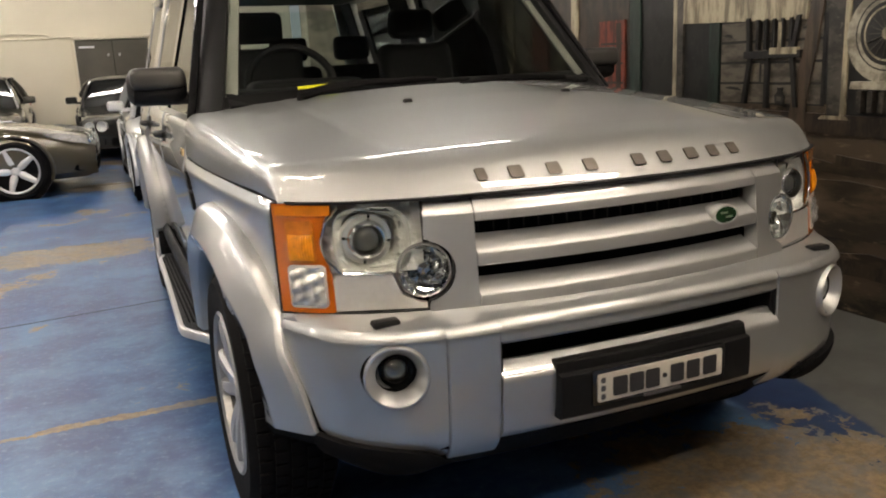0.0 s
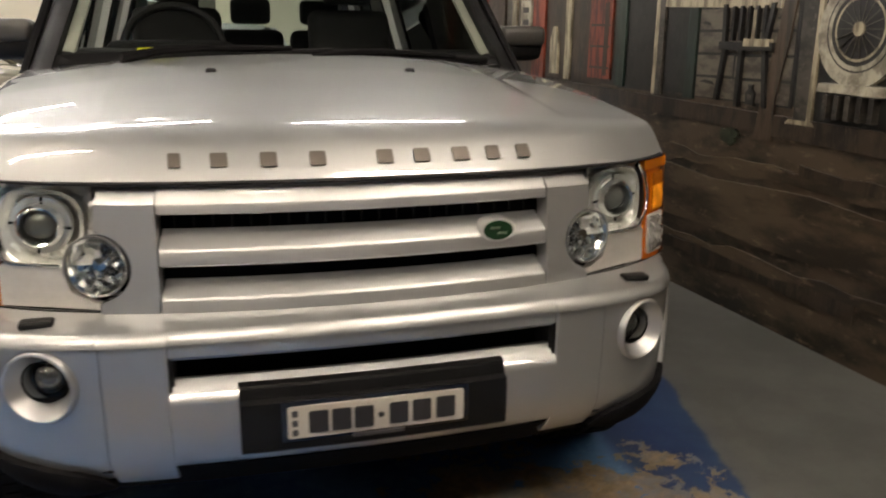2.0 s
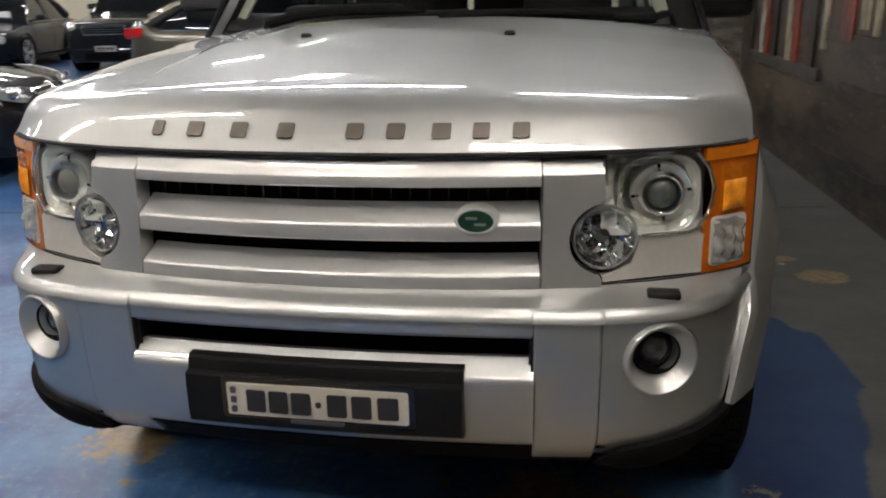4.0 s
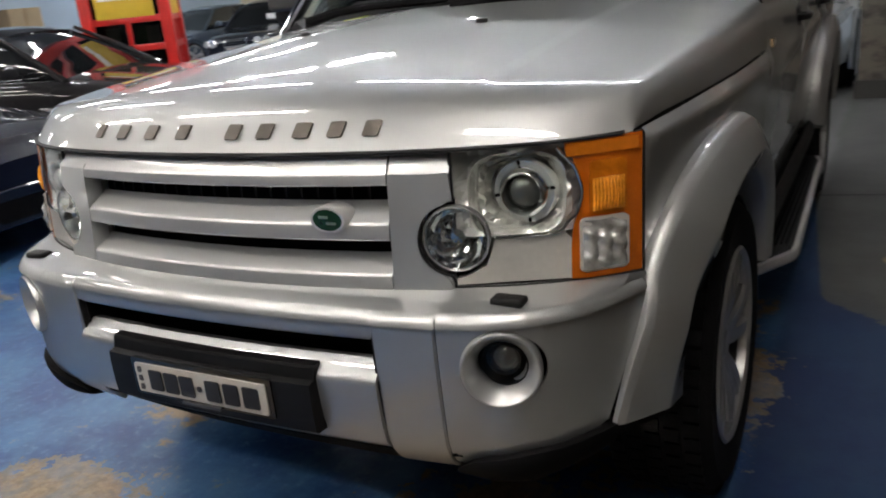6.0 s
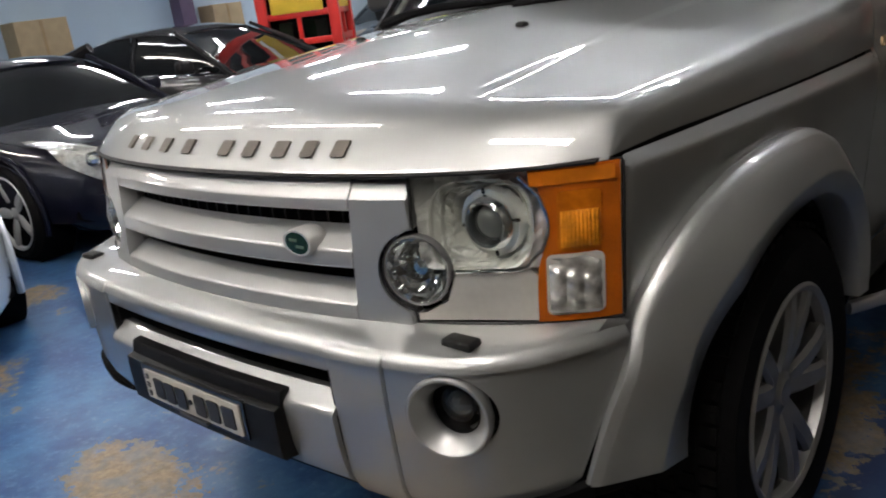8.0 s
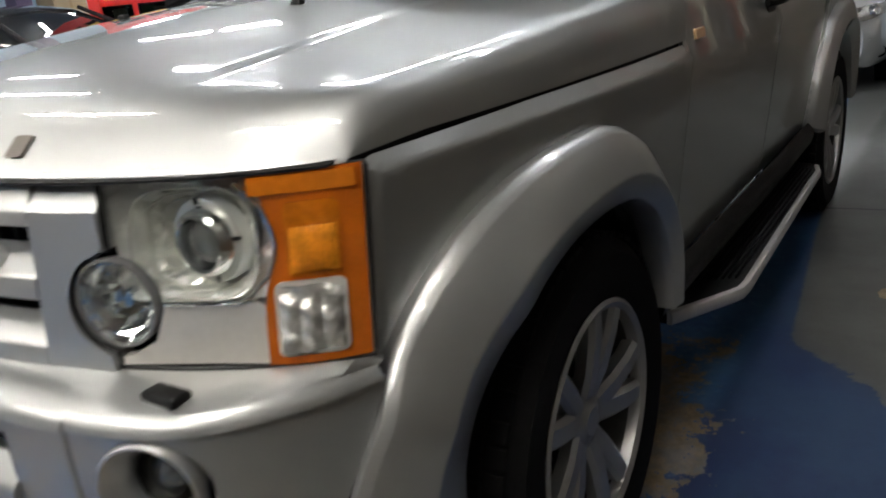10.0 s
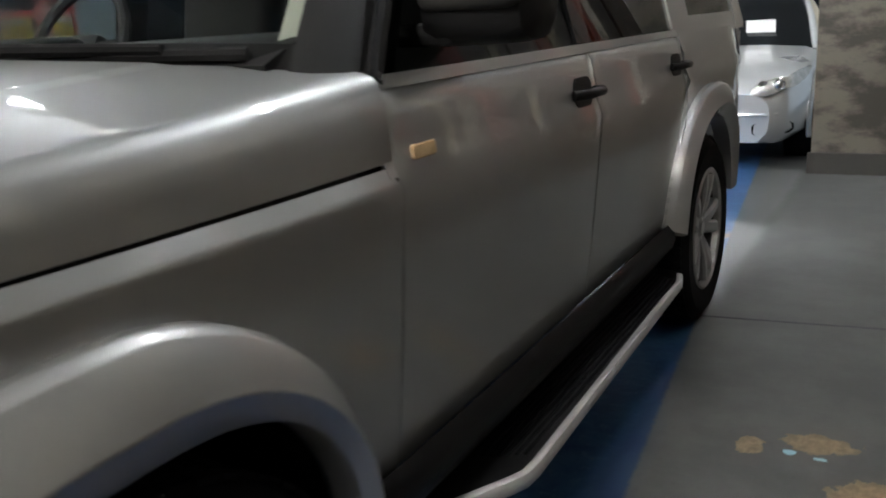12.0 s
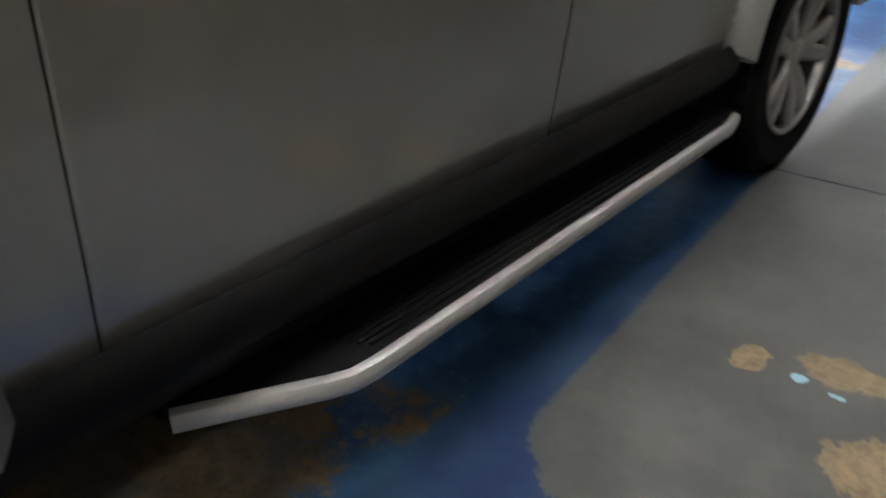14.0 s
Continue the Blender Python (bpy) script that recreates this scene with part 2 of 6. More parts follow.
# ---- mesh helpers ----
def part(name, bm, material, parent=None, label="", smooth=True):
    """Links a bmesh as one mesh object, under a thing or a part if parent is given."""
    bmesh.ops.recalc_face_normals(bm, faces=bm.faces)
    me = bpy.data.meshes.new(name)
    bm.to_mesh(me)
    bm.free()
    if smooth:
        for p in me.polygons:
            p.use_smooth = True
        me.set_sharp_from_angle(angle=radians(38))
    me.materials.append(material)
    ob = new(name, me)
    if parent is not None:
        ob.parent = parent
    if label:
        ob["label"] = label
    return ob


def thing(name, label, category, group="", kind=""):
    return tagged(new(name), label, category, group, kind)


def grid(bm, pts):
    """Faces over rows of points; returns the rows of vertices."""
    vs = [[bm.verts.new(p) for p in row] for row in pts]
    for a, b in zip(vs, vs[1:]):
        for i in range(len(a) - 1):
            bm.faces.new((a[i], a[i + 1], b[i + 1], b[i]))
    return vs


def shell(pts, t, bm=None, flip=False):
    """A sheet with thickness: rows of points, and the same rows pushed back by t along the normals."""
    bm = bm or bmesh.new()
    P = np.array([[tuple(p) for p in r] for r in pts], float)
    du, dv = np.gradient(P, axis=1), np.gradient(P, axis=0)
    n = np.cross(du, dv)
    n /= np.maximum(np.linalg.norm(n, axis=2, keepdims=True), 1e-9)
    Q = P + n * (t if flip else -t)
    a, b = grid(bm, P), grid(bm, Q)
    h, w = len(a), len(a[0])
    ring = [(0, j) for j in range(w)] + [(i, w - 1) for i in range(1, h)] + [(h - 1, j) for j in range(w - 2, -1, -1)] + [(i, 0) for i in range(h - 2, 0, -1)]
    for (i, j), (k, l) in zip(ring, ring[1:] + ring[:1]):
        bm.faces.new((a[i][j], a[k][l], b[k][l], b[i][j]))
    return bm


def box(bm, c, s, bevel=0.0, m=None, segs=2):
    """A box of centre c and size s, bevelled."""
    r = bmesh.ops.create_cube(bm, size=1.0)
    mm = Matrix.Translation(c) @ Matrix.Diagonal((*s, 1))
    if m is not None:
        mm = m @ mm
    bmesh.ops.transform(bm, matrix=mm, verts=r["verts"])
    if bevel:
        es = list({e for v in r["verts"] for e in v.link_edges})
        bmesh.ops.bevel(bm, geom=es, offset=bevel, segments=segs, affect="EDGES", profile=0.5)
    return bm


def tube(bm, pts, r, seg=10, closed=False, cap=True):
    """A round bar along points; r is one radius or one for each point."""
    pts = [Vector(p) for p in pts]
    rs = r if isinstance(r, (list, tuple)) else [r] * len(pts)
    rings, ref = [], None
    n = len(pts)
    for i, p in enumerate(pts):
        d = (pts[(i + 1) % n] - pts[i - 1]) if closed else (pts[min(i + 1, n - 1)] - pts[max(i - 1, 0)])
        d.normalize()
        if ref is None:
            ref = d.orthogonal().normalized()
        ref = (ref - d * ref.dot(d)).normalized()
        o = d.cross(ref)
        rings.append([bm.verts.new(p + (ref * math.cos(a) + o * math.sin(a)) * rs[i]) for a in [2 * math.pi * k / seg for k in range(seg)]])
    for i in range(n if closed else n - 1):
        a, b = rings[i], rings[(i + 1) % n]
        for k in range(seg):
            bm.faces.new((a[k], a[(k + 1) % seg], b[(k + 1) % seg], b[k]))
    if cap and not closed:
        bm.faces.new(rings[0][::-1])
        bm.faces.new(rings[-1])
    return bm


def lathe(bm, profile, m=Matrix(), seg=32, closed=True):
    """Turns (radius, height) pairs round the local z axis."""
    rings = []
    for r, h in profile:
        rings.append([bm.verts.new(m @ Vector((r * math.cos(a), r * math.sin(a), h))) for a in [2 * math.pi * k / seg for k in range(seg)]])
    pairs = list(zip(rings, rings[1:])) + ([(rings[-1], rings[0])] if closed else [])
    for a, b in pairs:
        for k in range(seg):
            bm.faces.new((a[k], a[(k + 1) % seg], b[(k + 1) % seg], b[k]))
    return bm


def prism(bm, outline, f, d0, d1):
    """A plate with the outline (a, b) and thickness from d0 to d1, laid into space by f(a, b, d)."""
    top, bot = [bm.verts.new(f(a, b, d0)) for a, b in outline], [bm.verts.new(f(a, b, d1)) for a, b in outline]
    bm.faces.new(top)
    bm.faces.new(bot[::-1])
    n = len(outline)
    for i in range(n):
        bm.faces.new((top[i], bot[i], bot[(i + 1) % n], top[(i + 1) % n]))
    return bm


def rounded(a0, a1, b0, b1, r, n=5):
    """A rounded rectangle's outline."""
    out = []
    for cx, cy, s in ((a1 - r, b1 - r, 0), (a0 + r, b1 - r, 90), (a0 + r, b0 + r, 180), (a1 - r, b0 + r, 270)):
        for k in range(n + 1):
            t = radians(s + 90 * k / n)
            out.append((cx + r * math.cos(t), cy + r * math.sin(t)))
    return out


def lerp(a, b, t):
    return a + (b - a) * t


def curve_at(v, pts):
    return float(np.interp(v, [p[0] for p in pts], [p[1] for p in pts]))


# ---- the hall ----
WX0, WSL = 2.28, 0.045          # the mural wall's line: x = WX0 - WSL * y
X_WEST, Y_SOUTH, Y_NORTH, CEIL = -15.0, -7.0, 17.3, 3.7


def structure(name, bm, material, label):
    ob = part(name, bm, material, None, label, smooth=False)
    return tagged(ob, kind="structure")


bm = bmesh.new()
box(bm, ((X_WEST + 2.9) / 2, (Y_SOUTH + Y_NORTH) / 2, -0.1), (3.5 - X_WEST, Y_NORTH - Y_SOUTH + 0.6, 0.2))
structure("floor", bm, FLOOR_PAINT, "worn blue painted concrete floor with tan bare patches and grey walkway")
CREAM_WALL = mat("cream_wall", (0.78, 0.72, 0.57), rough=0.8, var=0.06, scale=0.8, bump=0.15, fine=60)
BLUE_WALL = mat("pale_blue_wall", (0.50, 0.62, 0.72), rough=0.75, var=0.08, scale=0.6, bump=0.15, fine=60)
# unseen south wall, kept dark to cut fill light on the car's front
SOUTH_WALL = mat("fill_cutting_wall_grey", (0.14, 0.135, 0.13), rough=0.7, var=0.1, scale=0.8)
# mid grey, kept low so reflections in bonnet and glass stay dark
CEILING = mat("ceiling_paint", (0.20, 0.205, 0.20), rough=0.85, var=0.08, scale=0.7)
for nm, c, s, mt, lb in (
    ("wall_north", ((X_WEST + 3.2) / 2, Y_NORTH + 0.12, CEIL / 2), (3.2 - X_WEST, 0.24, CEIL), CREAM_WALL, "cream painted plain rear wall of the hall"),
    ("wall_west", (X_WEST - 0.12, (Y_SOUTH + Y_NORTH) / 2, CEIL / 2), (0.24, Y_NORTH - Y_SOUTH, CEIL), BLUE_WALL, "pale blue painted side wall of the hall"),
    ("wall_south", ((X_WEST + 3.2) / 2, Y_SOUTH - 0.12, CEIL / 2), (3.2 - X_WEST, 0.24, CEIL), SOUTH_WALL, "unseen grey wall closing the hall, darkened to cut frontal light"),
    ("ceiling", ((X_WEST + 3.2) / 2, (Y_SOUTH + Y_NORTH) / 2, CEIL + 0.1), (3.8 - X_WEST, Y_NORTH - Y_SOUTH + 0.8, 0.2), CEILING, "plain grey painted ceiling of the hall")):
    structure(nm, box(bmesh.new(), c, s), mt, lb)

# floor joints, cut as thin dark strips 1 mm proud
JOINT = mat("joint_filler", (0.04, 0.045, 0.05), rough=0.8)
for y0, sl in ((3.62, 0.12), (9.6, 0.1)):
    bm = bmesh.new()
    prism(bm, [(-9, y0 - 9 * sl), (2.0, y0 + 2 * sl), (2.0, y0 + 2 * sl + 0.008), (-9, y0 - 9 * sl + 0.008)], lambda a, b, d: (a, b, d), 0.0015, -0.01)
    structure("trim", bm, JOINT, "dark filled expansion joint in the concrete floor")

# the mural wall and its return
ROCK = rock_paint("mural_rock", (0.010, 0.008, 0.006), (0.070, 0.051, 0.034), (0.17, 0.13, 0.088), (0.4, 0.75, 2.2), 2.6)
ROCK2 = rock_paint("mural_stone", (0.05, 0.044, 0.036), (0.15, 0.132, 0.105), (0.09, 0.082, 0.066), (1.0, 0.7, 2.0), 2.6)


def wall_pt(y, z, d=0.0):
    """A point on the mural wall, d metres out from its face into the hall."""
    return Vector((WX0 - WSL * y - d, y, z))


def wall_rect(bm, y0, y1, z0, z1, d=0.0, back=-0.2):
    return prism(bm, [(y0, z0), (y1, z0), (y1, z1), (y0, z1)], lambda a, b, e: wall_pt(a, b, e), d, back)


structure("wall_east", wall_rect(bmesh.new(), Y_SOUTH, 7.05, 0, CEIL), ROCK, "dark brown mural-painted wall of rock and timber")
bm = bmesh.new()
prism(bm, [(0.98, 7.05), (2.3, 7.05), (2.3, 7.35), (0.98, 7.35)], lambda a, b, d: (a, b, d), CEIL, 0.0)
structure("wall_return", bm, ROCK2, "painted grey-brown stonework wall stub beside the walkway")
bm = bmesh.new()
prism(bm, [(0.955, 7.03), (2.3, 7.03), (2.3, 7.05), (0.955, 7.05)], lambda a, b, d: (a, b, d), 0.16, 0.0)
structure("baseboard", bm, mat("dark_plinth", (0.05, 0.047, 0.042), rough=0.6), "dark plinth along the stonework wall stub")

# rear wall: a dark double door with its frame, and conduits
DOOR_PAINT = mat("dark_door_paint", (0.075, 0.068, 0.052), rough=0.5, var=0.12)
bm = bmesh.new()
box(bm, (-0.62, Y_NORTH - 0.03, 1.03), (1.5, 0.06, 2.06), 0.004)
door = structure("door_1", bm, DOOR_PAINT, "closed dark olive double door in the cream wall")
for x in (-1.37, 0.13):
    part("door_jamb", box(bmesh.new(), (x, Y_NORTH - 0.05, 1.05), (0.06, 0.11, 2.1), 0.004), CREAM_WALL, door)
part("door_head", box(bmesh.new(), (-0.62, Y_NORTH - 0.05, 2.1), (1.56, 0.11, 0.06), 0.004), CREAM_WALL, door)
part("door_gap", box(bmesh.new(), (-0.62, Y_NORTH - 0.064, 1.03), (0.012, 0.01, 2.04)), DARK, door)
for x in (-0.72, -0.50):
    part("door_handle", box(bmesh.new(), (x, Y_NORTH - 0.075, 1.75), (0.035, 0.03, 0.06), 0.008), ALLOY, door)
part("sign_bar", box(bmesh.new(), (-1.12, Y_NORTH - 0.064, 1.92), (0.3, 0.008, 0.04)), WHITE_CARD, door)
bm = bmesh.new()
tube(bm, [(-9, Y_NORTH - 0.03, 2.22), (-1.9, Y_NORTH - 0.03, 2.2), (-1.75, Y_NORTH - 0.03, 2.13), (1.5, Y_NORTH - 0.03, 2.16)], 0.014, 8)
structure("trim", bm, CREAM_WALL, "cream painted conduit pipe along the rear wall")
bm = bmesh.new()
tube(bm, [(-9, Y_NORTH - 0.03, 2.13), (-1.75, Y_NORTH - 0.03, 2.11)], 0.012, 8)
structure("trim", bm, CREAM_WALL, "cream painted lower conduit pipe along the rear wall")

# ---- ceiling lights: battens with two tubes ----
TUBE = mat("lit_tube", (0.97, 0.98, 1.0), rough=0.4, var=0.0, emit=TUBE_POWER)
TUBE_WARM = mat("lit_warm_tube", (1.0, 0.94, 0.86), rough=0.4, var=0.0, emit=TUBE_POWER)
BATTEN = mat("batten_enamel", (0.75, 0.75, 0.73), rough=0.4)


def batten_light(tube_glow):
    e = thing("batten_light", "white twin-tube fluorescent batten under the ceiling", "ceiling light", "ceiling battens")
    part("batten", box(bmesh.new(), (0, 0, -0.04), (1.5, 0.11, 0.07), 0.006), BATTEN, e)
    for y in (-0.034, 0.034):
        bm = bmesh.new()
        tube(bm, [(-0.72, y, -0.098), (0.72, y, -0.098)], 0.014, 10)
        part("tube", bm, tube_glow, e, "lit white fluorescent tube")
    return e


# battens at y -0.6, 3.4, 12.3 and 15.2 have no seen source; added to brighten
ROWS = ((-3.0, (-7.6, -2.6, -0.9, 0.8)), (-1.5, (-7.6, -4.4, -2.6, -0.85, 1.3)), (0.5, (-7.6, -4.2, -2.2)), (-0.6, (1.0,)), (3.4, (0.95,)), (2.4, (-11.2, -7.6, -4.6)),
        (4.6, (-11.2, -7.6, -4.3, -2.2, -1.1)), (6.4, (-7.2, -5.5, -3.8, -2.1, -0.4)), (9.2, (-11.2, -7.6, -4.2, -2.7)), (12.3, (-13.4, -11.6, -9.8)), (15.2, (-11.2, -7.6, -4.2, -2.4, -0.6)))
for warm in (True, False):
    spots_ = [(x, y) for y, xs in ROWS for x in xs if (y < 1.0) == warm]
    first = batten_light(TUBE_WARM if warm else TUBE)
    first.matrix_basis = pose(spots_[0][0], spots_[0][1], CEIL - 0.02)
    for x, y in spots_[1:]:
        copy_thing(first, pose(x, y, CEIL - 0.02))

# ---- the silver off-roader: fitted outlines, front at y = 0, metres ----
suv = thing("off_road_car", "silver boxy off-road car with bronze bonnet lettering and black plate surround", "car")


def face_y(x, z=0.785):
    """The front face behind the bumper: grille and lamps."""
    x = abs(x)
    return 0.055 + 0.19 * x ** 2 + 0.245 * x ** 6 + (z - 0.785) * 0.10


def face(x, z, d=0.0):
    """A point on that face, d metres in front of it."""
    s = (face_y(x + 0.002) - face_y(x - 0.002)) / 0.004
    n = Vector((s, -1, 0)).normalized()
    return Vector((x, face_y(x, z), z)) + n * d


def bump_y(x):
    x = abs(x)
    return -0.02 + 0.1 * x ** 2 + 1.19 * x ** 10.3


def bump(x, z, d=0.0):
    """A point on the bumper's front, rolling under at the bottom and round at the top."""
    y = bump_y(x)
    s = (bump_y(x + 0.002) - bump_y(x - 0.002)) / 0.004
    n = Vector((s, -1, 0)).normalized()
    roll = 0.055 * max(0.0, (0.52 - z) / 0.1) ** 2 + 0.013 * max(0.0, (z - 0.744) / 0.022) ** 2 + 0.05 * (0.66 - z) * (z < 0.66)
    return Vector((x, y, z)) + n * (d - roll)


def bx(y, z):
    """Half-width of the body side."""
    x = curve_at(z, ((0.40, 0.862), (0.48, 0.876), (0.60, 0.893), (0.75, 0.910), (0.90, 0.925), (1.00, 0.935), (1.028, 0.9375), (1.034, 0.9365), (1.06, 0.9245), (1.12, 0.918), (1.19, 0.902)))
    k = max(0.0, 1.35 - y)
    return x - 0.073 * k ** 2 - 0.12 * max(0.0, y - 4.0) ** 2


def side_x(y, z):
    """The side in front of the door, with the bumper's corner before the wheel arch."""
    if y >= 0.33:
        return bx(y, z)
    lo, hi = 0.3, 0.9
    for _ in range(30):
        mid = (lo + hi) / 2
        lo, hi = (mid, hi) if bump_y(mid) < y else (lo, mid)
    t = min(1.0, max(0.0, (0.33 - y) / 0.05))
    return lerp(bx(y, z), lo, t)


def mirror(bm, s):
    if s < 0:
        for v in bm.verts:
            v.co.x = -v.co.x
    return bm


# bonnet: a shell with rounded rim, over front edge and sides
def bonnet_point(u, v):
    a = abs(u)
    xf = 0.838 * u
    yf = face_y(xf, 1.055) - 0.005 + 0.006 * a ** 8
    xr = 0.905 * u
    yr = 1.20 + 0.262 * min(1.0, a / 0.88) ** 3
    w = v
    x, y = lerp(xf, xr, w), lerp(yf, yr, w)
    if a > 0.5:
        x += math.copysign((bx(y, 1.06) - 0.004 - lerp(0.838, 0.905, w)) * ((a - 0.5) / 0.5) ** 2, u)
    zc = curve_at(y, ((0.0, 1.128), (0.12, 1.142), (0.3, 1.172), (0.55, 1.206), (0.86, 1.244), (1.2, 1.277), (1.5, 1.295)))
    # the raised middle: a narrow slanting facet on each side
    q = min(1.0, max(0.0, (a - 0.632) / 0.040))
    q = 0.5 * q + 0.5 * q * q * (3 - 2 * q)
    zt = zc - lerp(0.048, 0.074, min(1, max(0, (y - 0.25) / 0.9))) * (x / 0.85) ** 2 - 0.0034 * (q - 0.35 * a) * min(1, max(0, (y - 0.25) / 0.14))
    base = lerp(1.0525, 1.057, min(1, max(0, (y - 0.3) / 1.1)))
    base += 0.0105 * a ** 8 * min(1.0, max(0.0, (y - 0.25) / 0.2)) - 0.004 * (1 - a)
    # the lip: a sloping band that meets the top in a soft crease
    dv = min(0.25, v * (yr - yf))
    zl = base - 0.003 * max(0.0, 1 - dv / 0.003) ** 2 - 0.001 + 1.15 * dv - 2.2 * dv * dv + max(0.0, v * (yr - yf) - 0.25)
    h = min(1.0, max(0.0, 0.5 + 0.5 * (zl - zt) / 0.030))
    zt = lerp(zl, zt, h) - 0.030 * h * (1 - h)
    ca = max(0.0, 1 - (1 - a) * 0.87 / 0.050)
    drop = 1 - max(0.0, 1 - ca ** 3.4) ** (1 / 3.4)
    return Vector((x, y, lerp(zt, min(base, zt), drop)))


def dense(n, edge):
    """0..1 with steps closer to 0."""
    return [(i / n) ** edge for i in range(n + 1)]


half_us = sorted({0.0} | {round(1 - t, 5) for t in dense(30, 2.2) if not 0.62 < 1 - t < 0.69} | {round(0.622 + 0.005 * k, 5) for k in range(13)})
us = [-u for u in half_us[:0:-1]] + half_us
vs_ = dense(44, 1.8)
part("bonnet", shell([[bonnet_point(u, v) for u in us] for v in vs_], 0.0035), SILVER, suv, "silver clamshell bonnet with rounded edges")
# dark void under the bonnet seam, behind the panels
bm = bmesh.new()
shell([[Vector((x, face_y(x) + y, z)) for x in np.linspace(-0.828, 0.828, 33)] for y, z in ((0.014, 1.0525), (0.03, 1.056), (0.06, 1.062))], 0.004, bm)
for s in (-1, 1):
    shell([[Vector((s * (bx(y, z) - 0.030), y, z)) for y in np.linspace(0.33, 1.455, 14)] for z in (1.0, 1.06, 1.085)], 0.012, bm)
part("bonnet_seal", bm, SEAM, suv)
# washer jets
for s in (-1, 1):
    bm = bmesh.new()
    p = Vector((0.29 * s, 0.855, 1.236))
    box(bm, p, (0.030, 0.022, 0.022), 0.007)
    part("washer_jet", bm, BLACK_TRIM, suv)

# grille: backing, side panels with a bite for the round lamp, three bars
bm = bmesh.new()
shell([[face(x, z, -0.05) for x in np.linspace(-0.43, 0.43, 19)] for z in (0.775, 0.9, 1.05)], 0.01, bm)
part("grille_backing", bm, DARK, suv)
for x in np.linspace(-0.40, 0.40, 21):
    bm = bmesh.new()
    box(bm, face(x, 0.915, -0.056), (0.004, 0.008, 0.25))
    part("grille_fin", bm, BLACK_TRIM, suv)
DRL = (0.546, 0.884)
for s in (-1, 1):
    out = [(0.424, 0.784), (0.5405, 0.784), (0.5405, 0.800)]
    for k in range(15):
        t = radians(-98 - k * (170 / 14))
        out.append((DRL[0] + 0.074 * math.cos(t), DRL[1] + 0.074 * math.sin(t)))
    out += [(0.5405, 0.965), (0.5405, 1.012), (0.424, 1.012)]
    bm = bmesh.new()
    prism(bm, out, lambda a, b, d: face(a, b, d), 0.012, -0.03)
    bmesh.ops.bevel(bm, geom=[e for e in bm.edges if abs((e.verts[0].co - e.verts[1].co).y) < 0.02], offset=0.003, segments=2, affect="EDGES")
    pan = part("grille_panel", mirror(bm, s), SILVER_TRIM, suv)
    bm = bmesh.new()
    shell([[face(x, z, d) for x in np.linspace(0.424, 0.5405, 6)] for z, d in ((1.0105, 0.0115), (1.0135, 0.0105), (1.034, -0.006), (1.043, -0.012))], 0.02, bm)
    part("panel_slope", mirror(bm, s), SILVER_TRIM, pan)


def bar(z0, z1, z2, back=-0.046):
    """A bar with a sloping top from z0 down to z1 and an upright front down to z2."""
    sec = [(z0 - 0.006, back), (z0 - 0.004, back + 0.007), (z1 + 0.005, 0.0065), (z1 + 0.001, 0.0105), (z1 - 0.003, 0.0118), (z2 + 0.003, 0.0118), (z2 + 0.0005, 0.009), (z2, -0.052)]
    pts = [[face(x, z, d) for x in np.linspace(-0.421, 0.421, 31)] for z, d in sec]
    bm = bmesh.new()
    rows = grid(bm, pts)
    for j in (0, -1):
        bm.faces.new([r[j] for r in rows])
    part("grille_bar", bm, SILVER_TRIM, suv, "silver sloping grille bar")


bar(1.050, 1.013, 0.990, -0.014)
bar(0.956, 0.916, 0.884)
bar(0.851, 0.815, 0.784)
# oval badge on its pod
bm = bmesh.new()
bp = Vector((0.298, 0.082, 0.927))
mz = Matrix.Translation(bp) @ Euler((radians(90), 0, 0)).to_matrix().to_4x4() @ Matrix.Diagonal((1.58, 1.0, 1.0, 1))
lathe(bm, [(0.0001, -0.03), (0.027, -0.03), (0.0275, 0.008), (0.0255, 0.012), (0.0001, 0.012)], mz, 32)
badge = part("badge", bm, BRIGHT_ALLOY, suv, "oval green badge with silver rim on a pod")
bm = bmesh.new()
lathe(bm, [(0.0001, 0.010), (0.0222, 0.010), (0.0222, 0.0145), (0.0001, 0.016)], mz, 32)
part("enamel", bm, GREEN_BADGE, badge)
bm = bmesh.new()
for dx, dz, w in ((-0.008, 0.006, 0.022), (0.009, -0.006, 0.022)):
    box(bm, bp + Vector((dx, -0.0158, dz)), (w, 0.002, 0.005))
part("badge_bar", bm, mat("badge_silver", (0.20, 0.24, 0.18), rough=0.35, metal=0.6), badge)
bm = bmesh.new()
lathe(bm, [(0.0218, 0.0105), (0.0222, 0.0152), (0.0255, 0.0152), (0.0274, 0.0085)], mz, 32)
part("badge_rim", bm, BRIGHT_ALLOY, badge)
# bonnet lettering as nine raised bars
LET = ((-0.405, 0.045), (-0.322, 0.055), (-0.222, 0.055), (-0.120, 0.054), (0.024, 0.055), (0.106, 0.056), (0.196, 0.058), (0.276, 0.053), (0.353, 0.053))


def bonnet_front(x, z):
    """The bonnet's lip at that x and height."""
    lo, hi = 0.0, 0.12
    for _ in range(24):
        mid = (lo + hi) / 2
        lo, hi = (mid, hi) if bonnet_point(x / 0.838, mid).z < z else (lo, mid)
    p = bonnet_point(x / 0.838, lo)
    return Vector((x, p.y, z))


